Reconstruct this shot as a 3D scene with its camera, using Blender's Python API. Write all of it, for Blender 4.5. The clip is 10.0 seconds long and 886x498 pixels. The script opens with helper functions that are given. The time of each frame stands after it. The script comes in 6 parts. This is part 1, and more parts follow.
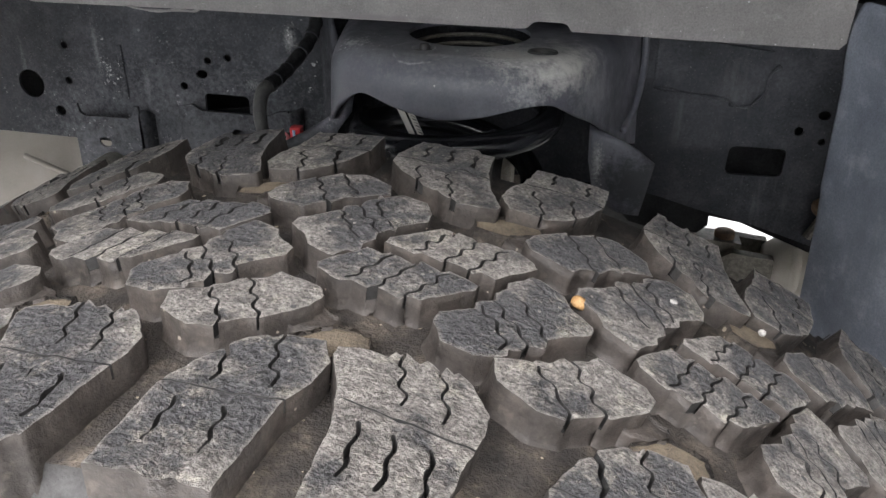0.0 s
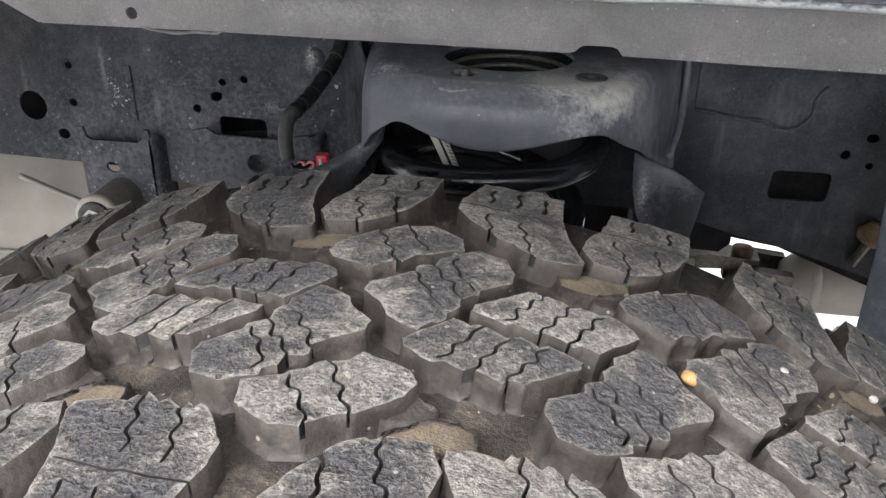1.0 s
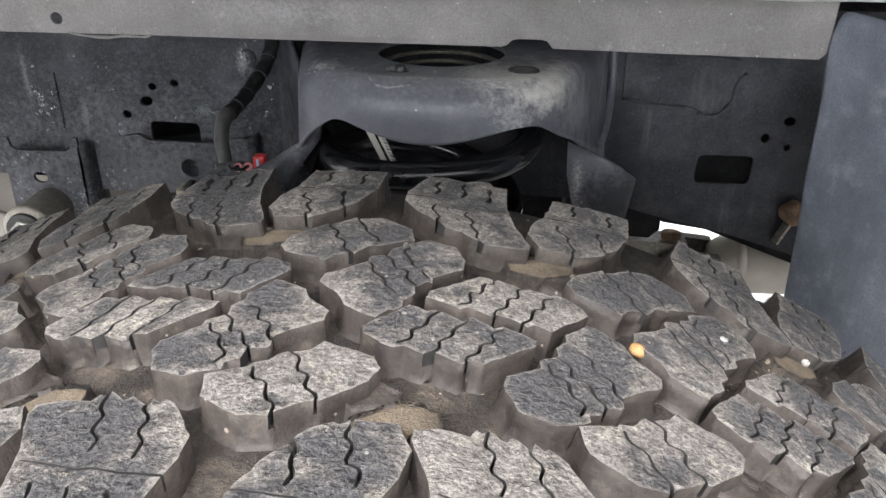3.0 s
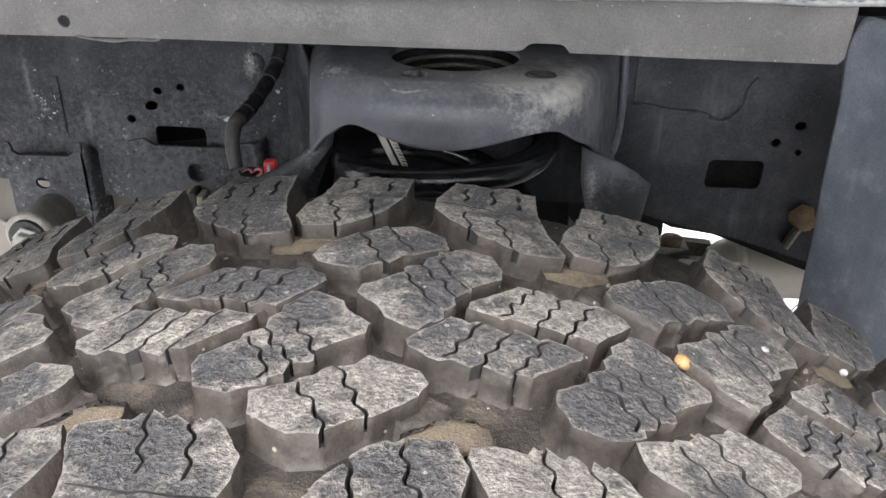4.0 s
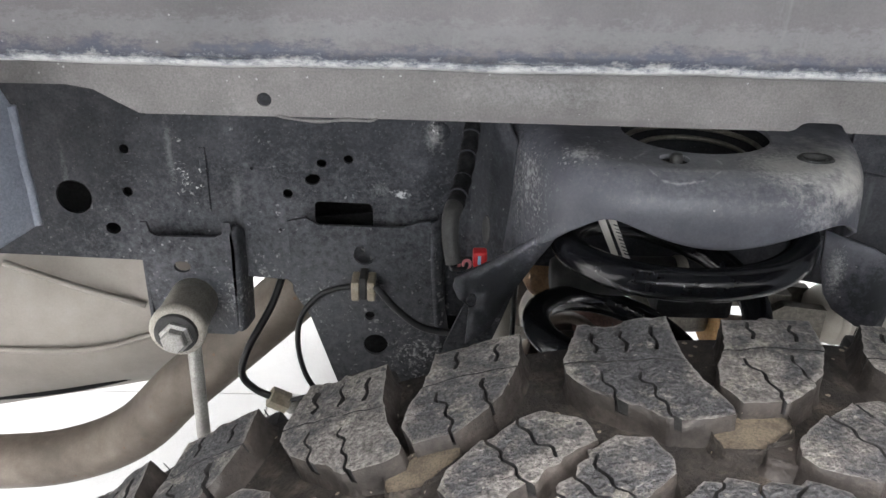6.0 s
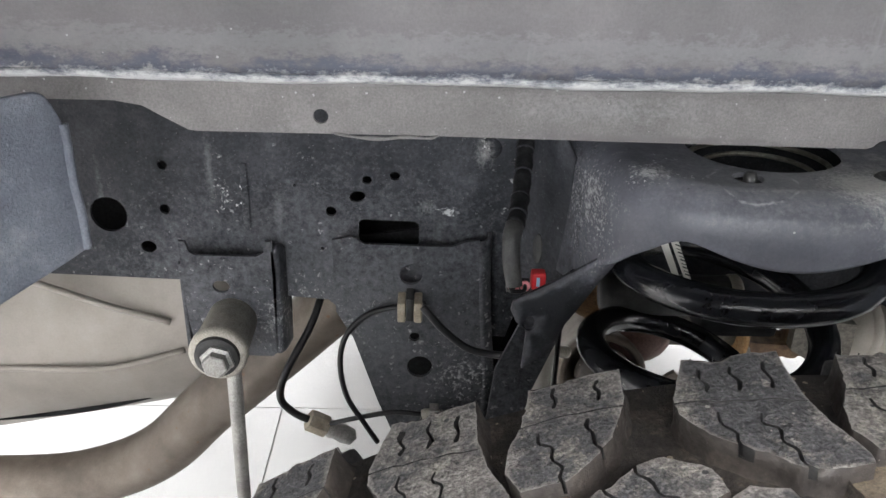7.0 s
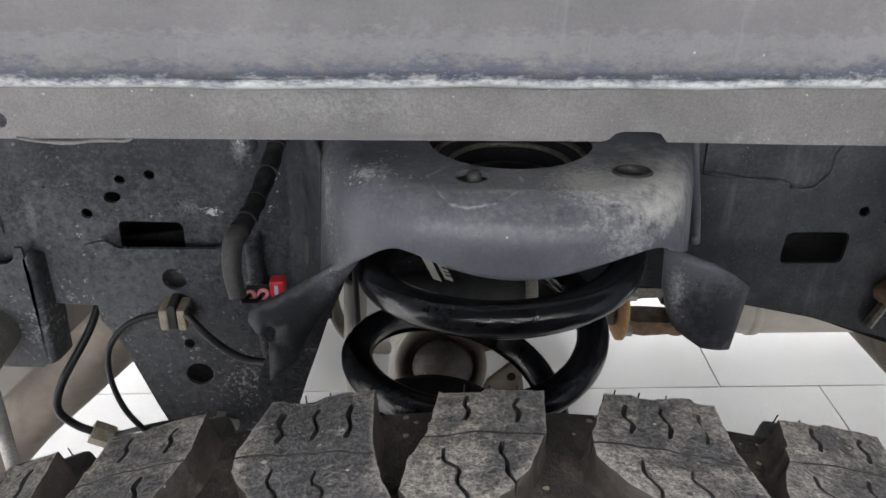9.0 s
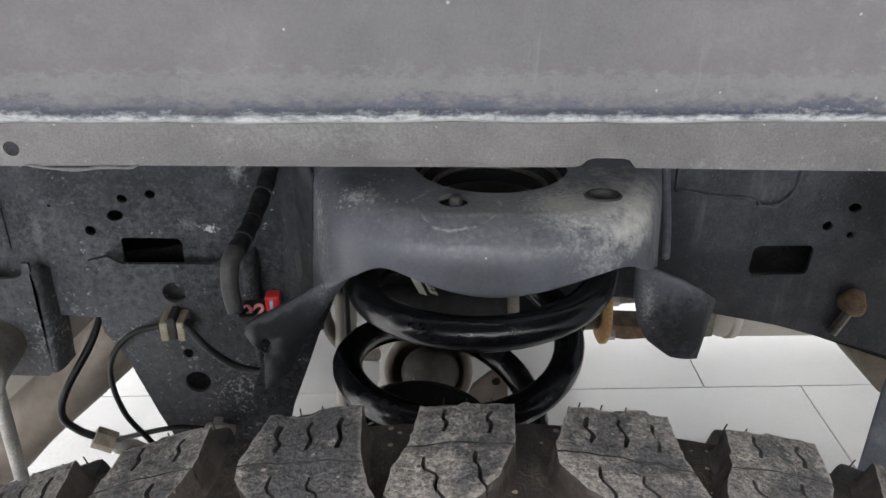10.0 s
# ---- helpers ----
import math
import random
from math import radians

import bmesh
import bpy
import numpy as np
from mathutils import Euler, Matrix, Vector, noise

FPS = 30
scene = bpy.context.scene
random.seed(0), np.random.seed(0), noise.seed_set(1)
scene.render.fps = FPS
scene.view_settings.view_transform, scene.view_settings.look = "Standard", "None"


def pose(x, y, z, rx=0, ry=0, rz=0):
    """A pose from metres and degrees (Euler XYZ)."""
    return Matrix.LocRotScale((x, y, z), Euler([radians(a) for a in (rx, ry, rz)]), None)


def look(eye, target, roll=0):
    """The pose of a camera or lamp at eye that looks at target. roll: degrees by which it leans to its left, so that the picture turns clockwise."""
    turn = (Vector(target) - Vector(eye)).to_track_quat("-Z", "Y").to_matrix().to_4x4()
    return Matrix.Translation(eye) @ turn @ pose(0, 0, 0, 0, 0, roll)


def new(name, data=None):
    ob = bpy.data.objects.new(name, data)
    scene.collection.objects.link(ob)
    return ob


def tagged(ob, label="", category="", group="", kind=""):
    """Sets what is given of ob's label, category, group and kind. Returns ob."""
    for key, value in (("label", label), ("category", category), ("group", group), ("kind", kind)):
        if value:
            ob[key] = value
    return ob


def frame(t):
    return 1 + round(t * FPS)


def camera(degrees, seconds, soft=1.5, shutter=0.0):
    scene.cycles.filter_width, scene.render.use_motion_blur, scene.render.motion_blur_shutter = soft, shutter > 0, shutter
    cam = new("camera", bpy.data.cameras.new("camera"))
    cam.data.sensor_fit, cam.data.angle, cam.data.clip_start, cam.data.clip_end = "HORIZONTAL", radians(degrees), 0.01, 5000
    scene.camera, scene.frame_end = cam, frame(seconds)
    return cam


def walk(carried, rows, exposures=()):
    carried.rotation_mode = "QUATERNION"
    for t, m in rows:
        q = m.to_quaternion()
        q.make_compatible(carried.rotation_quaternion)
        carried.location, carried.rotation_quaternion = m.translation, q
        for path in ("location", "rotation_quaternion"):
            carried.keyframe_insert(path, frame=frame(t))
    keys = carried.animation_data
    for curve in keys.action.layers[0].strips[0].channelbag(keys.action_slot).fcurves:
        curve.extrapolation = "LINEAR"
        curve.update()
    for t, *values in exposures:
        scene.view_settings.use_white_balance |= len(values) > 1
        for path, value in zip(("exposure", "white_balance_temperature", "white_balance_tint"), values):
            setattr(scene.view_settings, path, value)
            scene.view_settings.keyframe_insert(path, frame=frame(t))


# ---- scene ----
cam = camera(55.5, 10.0)
PATH = [
    (0, (-0.005, -0.071, 0.902), (-0.318, 1.678, -0.015), 0.6),
    (0.5, (-0.028, -0.053, 0.911), (-0.333, 1.698, -0.005), 0.8),
    (1, (-0.052, -0.035, 0.907), (-0.324, 1.722, -0.008), 0.8),
    (1.5, (-0.066, -0.039, 0.905), (-0.288, 1.726, -0.009), 0.7),
    (2, (-0.071, -0.045, 0.905), (-0.255, 1.724, -0.009), 0.7),
    (2.5, (-0.059, -0.047, 0.911), (-0.209, 1.726, -0.003), 0.7),
    (2.7, (-0.057, -0.046, 0.908), (-0.189, 1.728, -0.006), 0.6),
    (4, (-0.079, -0.038, 0.905), (-0.157, 1.743, -0.001), 0.9),
    (4.5, (-0.099, -0.027, 0.906), (-0.161, 1.753, -0.005), 0.9),
    (5, (-0.146, -0.019, 0.922), (-0.18, 1.762, 0.013), 1.1),
    (5.5, (-0.195, 0.017, 0.926), (-0.19, 1.802, 0.024), 1.3),
    (6, (-0.26, 0.051, 0.923), (-0.239, 1.84, 0.029), 1.5),
    (6.2, (-0.289, 0.058, 0.921), (-0.259, 1.846, 0.027), 1.6),
    (7.3, (-0.298, 0.076, 0.921), (-0.266, 1.873, 0.045), 1.6),
    (7.5, (-0.264, 0.079, 0.924), (-0.24, 1.876, 0.045), 1.5),
    (8, (-0.165, 0.11, 0.927), (-0.142, 1.897, 0.03), 1.0),
    (8.5, (-0.141, 0.118, 0.918), (-0.09, 1.889, -0.01), 0.9),
    (9, (-0.154, 0.113, 0.927), (-0.081, 1.871, -0.023), 0.8),
    (9.5, (-0.2, 0.104, 0.942), (-0.113, 1.855, -0.02), 0.9),
    (10, (-0.151, 0.09, 0.952), (-0.058, 1.846, -0.001), 1.0),
]
EXPOSURES = [(0.0, -0.28), (0.5, -0.05), (1.0, 0.06), (1.6, 0.22), (4.5, 0.22), (5.0, 0.11), (5.5, 0.24), (6.0, 0.31), (7.5, 0.31), (8.5, 0.25), (9.5, 0.27), (10.0, 0.20)]
walk(cam, [(t, look(eye, target, roll)) for t, eye, target, roll in PATH], EXPOSURES)

# ---- world and light ----
world = bpy.data.worlds.new("hall_air")
world.use_nodes = True
world.node_tree.nodes["Background"].inputs[0].default_value = (0.80, 0.88, 1.0, 1)
world.node_tree.nodes["Background"].inputs[1].default_value = 0.03
scene.world = world
scene.view_settings.exposure = 0.0


def area_lamp(name, eye, target, sx, sy, watts, colour):
    data = bpy.data.lights.new(name, "AREA")
    data.shape, data.size, data.size_y, data.energy, data.color = "RECTANGLE", sx, sy, watts, colour
    ob = new(name, data)
    ob.matrix_world = look(eye, target)
    return ob


# added unseen lights: windows before and behind the truck, and a few ceiling panels
LAMPS = [(-1.6, -2.1, 335), (1.4, -2.1, 240), (-1.6, 3.6, 80), (1.4, 3.6, 120)]
area_lamp("window_daylight", (-1.2, -4.96, 1.75), (-1.2, 0, 1.75), 4.6, 2.4, 150, (0.90, 0.95, 1.0))
area_lamp("window_daylight", (0, 6.96, 1.75), (0, 0, 1.75), 7.0, 2.4, 150, (0.90, 0.95, 1.0))
for lx, ly, watts in LAMPS:
    area_lamp("panel_light", (lx, ly, 3.36), (lx, ly + 0.001, 0), 2.2, 1.1, watts, (1.0, 0.965, 0.985))

# ---- materials ----


def ramp(nt, fac, stops):
    n = nt.nodes.new("ShaderNodeValToRGB")
    while len(n.color_ramp.elements) < len(stops):
        n.color_ramp.elements.new(0.5)
    for e, (p, c) in zip(n.color_ramp.elements, stops):
        e.position, e.color = p, (*c, 1) if len(c) == 3 else c
    nt.links.new(fac, n.inputs[0])
    return n.outputs[0]


def mix(nt, fac, a, b):
    n = nt.nodes.new("ShaderNodeMix")
    n.data_type = "RGBA"
    for value, sock in ((fac, n.inputs[0]), (a, n.inputs[6]), (b, n.inputs[7])):
        if isinstance(value, (int, float)):
            sock.default_value = value
        elif isinstance(value, tuple):
            sock.default_value = (*value, 1)
        else:
            nt.links.new(value, sock)
    return n.outputs[2]


def grain(nt, vec, scale, detail=4, rough=0.6, squash=None):
    if squash:
        m = nt.nodes.new("ShaderNodeMapping")
        m.inputs["Scale"].default_value = squash
        nt.links.new(vec, m.inputs[0])
        vec = m.outputs[0]
    n = nt.nodes.new("ShaderNodeTexNoise")
    n.inputs["Scale"].default_value, n.inputs["Detail"].default_value, n.inputs["Roughness"].default_value = scale, detail, rough
    nt.links.new(vec, n.inputs["Vector"])
    return n.outputs["Fac"]


def specks(nt, vec, scale, size, share):
    """A mask of small irregular dots: cells of a Voronoi, the given share of them."""
    v = nt.nodes.new("ShaderNodeTexVoronoi")
    v.inputs["Scale"].default_value = scale
    nt.links.new(vec, v.inputs["Vector"])
    sep = nt.nodes.new("ShaderNodeSeparateColor")
    nt.links.new(v.outputs["Color"], sep.inputs[0])
    lim = nt.nodes.new("ShaderNodeMath")
    lim.operation = "MULTIPLY"
    nt.links.new(sep.outputs[1], lim.inputs[0])
    lim.inputs[1].default_value = size
    less = nt.nodes.new("ShaderNodeMath")
    less.operation = "LESS_THAN"
    nt.links.new(v.outputs["Distance"], less.inputs[0])
    nt.links.new(lim.outputs[0], less.inputs[1])
    pick = nt.nodes.new("ShaderNodeMath")
    pick.operation = "LESS_THAN"
    nt.links.new(sep.outputs[0], pick.inputs[0])
    pick.inputs[1].default_value = share
    both = nt.nodes.new("ShaderNodeMath")
    both.operation = "MULTIPLY"
    nt.links.new(less.outputs[0], both.inputs[0])
    nt.links.new(pick.outputs[0], both.inputs[1])
    return both.outputs[0]


def sums(nt, op, a, b):
    n = nt.nodes.new("ShaderNodeMath")
    n.operation = op
    for value, sock in ((a, n.inputs[0]), (b, n.inputs[1])):
        if isinstance(value, (int, float)):
            sock.default_value = value
        else:
            nt.links.new(value, sock)
    return n.outputs[0]


def blot(nt, pos, centre, size, scale, low, high):
    """A ragged patch of stain or shade round a place: fades with the distance in units of its size, broken up by noise.
    """
    away = nt.nodes.new("ShaderNodeVectorMath")
    away.operation = "SUBTRACT"
    nt.links.new(pos, away.inputs[0])
    away.inputs[1].default_value = centre
    part_of = nt.nodes.new("ShaderNodeVectorMath")
    part_of.operation = "DIVIDE"
    nt.links.new(away.outputs[0], part_of.inputs[0])
    part_of.inputs[1].default_value = size
    far_off = nt.nodes.new("ShaderNodeVectorMath")
    far_off.operation = "LENGTH"
    nt.links.new(part_of.outputs[0], far_off.inputs[0])
    rough = sums(nt, "MULTIPLY", sums(nt, "SUBTRACT", grain(nt, pos, scale * 1.6, 9, 0.80), 0.5), 2.4)
    value = sums(nt, "ADD", sums(nt, "SUBTRACT", 1.0, far_off.outputs["Value"]), rough)
    return ramp(nt, sums(nt, "MULTIPLY", value, 1 / 3), [(low / 3, (0, 0, 0)), (high / 3, (1, 1, 1))])


def surface(name, stops, scale=40.0, rough=(0.5, 0.75), metal=0.0, bump=0.15, fine=900.0, dirt=None, dots=None, streak=None, coat=0.0, depth=0.001, contrast=0.8, patches=(), gloss=0.5, flecks=()):
    """stops: colour ramp over a broad noise; dirt: (colour, scale, low, high); dots: list of (colour, scale, size, share)."""
    m = bpy.data.materials.new(name)
    m.use_nodes = True
    nt = m.node_tree
    bsdf = nt.nodes["Principled BSDF"]
    geo = nt.nodes.new("ShaderNodeNewGeometry")
    pos = geo.outputs["Position"]
    broad = grain(nt, pos, scale, 6, 0.62)
    col = ramp(nt, broad, stops)
    small = grain(nt, pos, fine, 3, 0.7)
    shade = ramp(nt, small, [(0.3, (0.55, 0.55, 0.55)), (0.7, (1.45, 1.45, 1.45))])
    mul = nt.nodes.new("ShaderNodeMix")
    mul.data_type, mul.blend_type = "RGBA", "MULTIPLY"
    mul.inputs[0].default_value = contrast
    nt.links.new(col, mul.inputs[6])
    nt.links.new(shade, mul.inputs[7])
    col = mul.outputs[2]
    if dirt:
        colour, dscale, low, high = dirt
        f = ramp(nt, grain(nt, pos, dscale, 7, 0.68), [(low, (0, 0, 0)), (high, (1, 1, 1))])
        col = mix(nt, f, col, colour)
    if streak:
        colour, dscale, low, high = streak
        f = ramp(nt, grain(nt, pos, dscale, 5, 0.6, (1, 1, 0.12)), [(low, (0, 0, 0)), (high, (1, 1, 1))])
        col = mix(nt, f, col, colour)
    for colour, dscale, size, share in dots or ():
        col = mix(nt, specks(nt, pos, dscale, size, share), col, colour)
    for colour, centre, size, pscale, low, high in patches:
        col = mix(nt, blot(nt, pos, centre, size, pscale, low, high), col, colour)
    for colour, centre, size, fscale, fsize, share in flecks:
        where = blot(nt, pos, centre, size, 40, 0.25, 0.75)
        torn = nt.nodes.new("ShaderNodeTexNoise")
        torn.inputs["Scale"].default_value = fscale * 1.4
        nt.links.new(pos, torn.inputs["Vector"])
        shift = nt.nodes.new("ShaderNodeVectorMath")
        shift.operation = "MULTIPLY_ADD"
        nt.links.new(torn.outputs["Color"], shift.inputs[0])
        shift.inputs[1].default_value = (1.6 / fscale,) * 3
        nt.links.new(pos, shift.inputs[2])
        col = mix(nt, sums(nt, "MULTIPLY", where, specks(nt, shift.outputs[0], fscale, fsize, share)), col, colour)
    nt.links.new(col, bsdf.inputs["Base Color"])
    bsdf.inputs["Specular IOR Level"].default_value = gloss
    r = nt.nodes.new("ShaderNodeMapRange")
    r.inputs["From Min"].default_value, r.inputs["From Max"].default_value = 0.3, 0.7
    r.inputs["To Min"].default_value, r.inputs["To Max"].default_value = rough
    nt.links.new(grain(nt, pos, scale * 3, 4), r.inputs["Value"])
    nt.links.new(r.outputs[0], bsdf.inputs["Roughness"])
    bsdf.inputs["Metallic"].default_value = metal
    bsdf.inputs["Coat Weight"].default_value = coat
    if bump:
        b = nt.nodes.new("ShaderNodeBump")
        b.inputs["Strength"].default_value, b.inputs["Distance"].default_value = bump, depth
        add = nt.nodes.new("ShaderNodeMath")
        add.operation = "ADD"
        nt.links.new(small, add.inputs[0])
        nt.links.new(broad, add.inputs[1])
        nt.links.new(add.outputs[0], b.inputs["Height"])
        nt.links.new(b.outputs[0], bsdf.inputs["Normal"])
    return m


def plain(name, colour, rough=0.5, metal=0.0, emit=0.0):
    m = bpy.data.materials.new(name)
    m.use_nodes = True
    b = m.node_tree.nodes["Principled BSDF"]
    b.inputs["Base Color"].default_value = (*colour, 1)
    b.inputs["Roughness"].default_value, b.inputs["Metallic"].default_value = rough, metal
    if emit:
        b.inputs["Emission Color"].default_value = (1.0, 0.97, 0.93, 1)
        b.inputs["Emission Strength"].default_value = emit
    return m


def tread_rubber():
    """Abraded tread rubber: brown-grey, bluish black and pitted where scrubbed clean, cream where mud has dried on, paler along the edges."""
    m = bpy.data.materials.new("worn_rubber")
    m.use_nodes = True
    nt = m.node_tree
    bsdf = nt.nodes["Principled BSDF"]
    pos = nt.nodes.new("ShaderNodeNewGeometry").outputs["Position"]
    own = nt.nodes.new("ShaderNodeObjectInfo").outputs["Random"]
    edge = nt.nodes.new("ShaderNodeAttribute")
    edge.attribute_name = "edge_wear"
    edge = edge.outputs["Fac"]
    broad = grain(nt, pos, 95, 6, 0.62)
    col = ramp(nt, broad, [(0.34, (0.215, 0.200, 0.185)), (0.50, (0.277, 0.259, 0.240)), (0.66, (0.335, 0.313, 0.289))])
    clean = grain(nt, pos, 34, 8, 0.72)
    lean = sums(nt, "MULTIPLY", sums(nt, "SUBTRACT", own, 0.5), 0.14)
    scrub = ramp(nt, sums(nt, "ADD", lean, sums(nt, "SUBTRACT", clean, sums(nt, "MULTIPLY", edge, 0.07))), [(0.45, (0, 0, 0)), (0.53, (0.85, 0.85, 0.85))])
    col = mix(nt, scrub, col, (0.122, 0.123, 0.130))
    muddy = grain(nt, pos, 52, 9, 0.75, (1, 1, 1.3))
    f = ramp(nt, sums(nt, "ADD", muddy, sums(nt, "MULTIPLY", edge, 0.035)), [(0.555, (0, 0, 0)), (0.62, (0.9, 0.9, 0.9))])
    col = mix(nt, f, col, (0.40, 0.375, 0.325))
    fine = grain(nt, pos, 720, 4, 0.7)
    pits = grain(nt, pos, 330, 4, 0.62)
    bent = nt.nodes.new("ShaderNodeTexNoise")
    bent.inputs["Scale"].default_value = 60
    nt.links.new(pos, bent.inputs["Vector"])
    sway = nt.nodes.new("ShaderNodeVectorMath")
    sway.operation = "MULTIPLY_ADD"
    nt.links.new(bent.outputs["Color"], sway.inputs[0])
    sway.inputs[1].default_value = (0.010, 0.010, 0.010)
    nt.links.new(pos, sway.inputs[2])
    scratch = grain(nt, sway.outputs[0], 300, 5, 0.70, (0.45, 1.2, 1))
    for fac, low, high, amount in ((fine, 0.66, 1.32, 1.0), (pits, 0.76, 1.20, 1.0), (scratch, 0.86, 1.12, 0.7)):
        mul = nt.nodes.new("ShaderNodeMix")
        mul.data_type, mul.blend_type = "RGBA", "MULTIPLY"
        mul.inputs[0].default_value = amount
        nt.links.new(col, mul.inputs[6])
        nt.links.new(ramp(nt, fac, [(0.42, (low,) * 3), (0.58, (high,) * 3)]), mul.inputs[7])
        col = mul.outputs[2]
    pitted = sums(nt, "MULTIPLY", scrub, ramp(nt, pits, [(0.50, (0, 0, 0)), (0.55, (1, 1, 1))]))
    col = mix(nt, sums(nt, "MULTIPLY", pitted, 0.75), col, (0.042, 0.043, 0.048))
    crest = ramp(nt, sums(nt, "ADD", edge, sums(nt, "SUBTRACT", pits, 0.5)), [(0.62, (0, 0, 0)), (0.95, (0.6, 0.6, 0.6))])
    col = mix(nt, crest, col, (0.38, 0.36, 0.33))
    col = mix(nt, specks(nt, pos, 300, 0.42, 0.05), col, (0.085, 0.084, 0.086))
    col = mix(nt, specks(nt, pos, 420, 0.40, 0.05), col, (0.42, 0.40, 0.36))
    nt.links.new(col, bsdf.inputs["Base Color"])
    r = nt.nodes.new("ShaderNodeMapRange")
    r.inputs["From Min"].default_value, r.inputs["From Max"].default_value = 0.35, 0.65
    r.inputs["To Min"].default_value, r.inputs["To Max"].default_value = 0.85, 0.50
    nt.links.new(clean, r.inputs["Value"])
    nt.links.new(r.outputs[0], bsdf.inputs["Roughness"])
    rough_up = sums(nt, "ADD", 0.55, sums(nt, "MULTIPLY", scrub, 2.2))
    high = sums(nt, "ADD", sums(nt, "MULTIPLY", fine, 0.85), sums(nt, "SUBTRACT", sums(nt, "MULTIPLY", scratch, 0.9), sums(nt, "MULTIPLY", pits, rough_up)))
    high = sums(nt, "ADD", high, sums(nt, "MULTIPLY", broad, 1.8))
    b = nt.nodes.new("ShaderNodeBump")
    b.inputs["Strength"].default_value, b.inputs["Distance"].default_value = 1.0, 0.0046
    nt.links.new(high, b.inputs["Height"])
    nt.links.new(b.outputs[0], bsdf.inputs["Normal"])
    return m


RUBBER = tread_rubber()
# sides and grooves: unworn rubber and mud, darkened further for their shade
RUBBER_SIDE = surface("shaded_moulded_rubber", [(0.33, (0.024, 0.0205, 0.018)), (0.52, (0.044, 0.0375, 0.033)), (0.72, (0.075, 0.063, 0.054))], 55, (0.5, 0.8), 0, 0.7, 420,
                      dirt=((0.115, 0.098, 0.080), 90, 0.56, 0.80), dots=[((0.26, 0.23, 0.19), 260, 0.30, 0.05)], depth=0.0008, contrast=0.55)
RUBBER_BASE = surface("shaded_muddy_groove_rubber", [(0.35, (0.019, 0.0165, 0.0145)), (0.52, (0.038, 0.0318, 0.0265)), (0.70, (0.105, 0.087, 0.068))], 60, (0.8, 0.95), 0, 1.0, 500,
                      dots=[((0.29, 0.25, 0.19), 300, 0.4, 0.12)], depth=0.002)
MUD = surface("dry_mud", [(0.35, (0.085, 0.070, 0.052)), (0.6, (0.17, 0.138, 0.098))], 90, (0.85, 0.95), 0, 0.8, 1100, depth=0.0012)
RUBBER_BLACK = surface("black_rubber", [(0.4, (0.018, 0.018, 0.018)), (0.6, (0.035, 0.034, 0.033))], 60, (0.5, 0.7), 0, 0.2, 900)
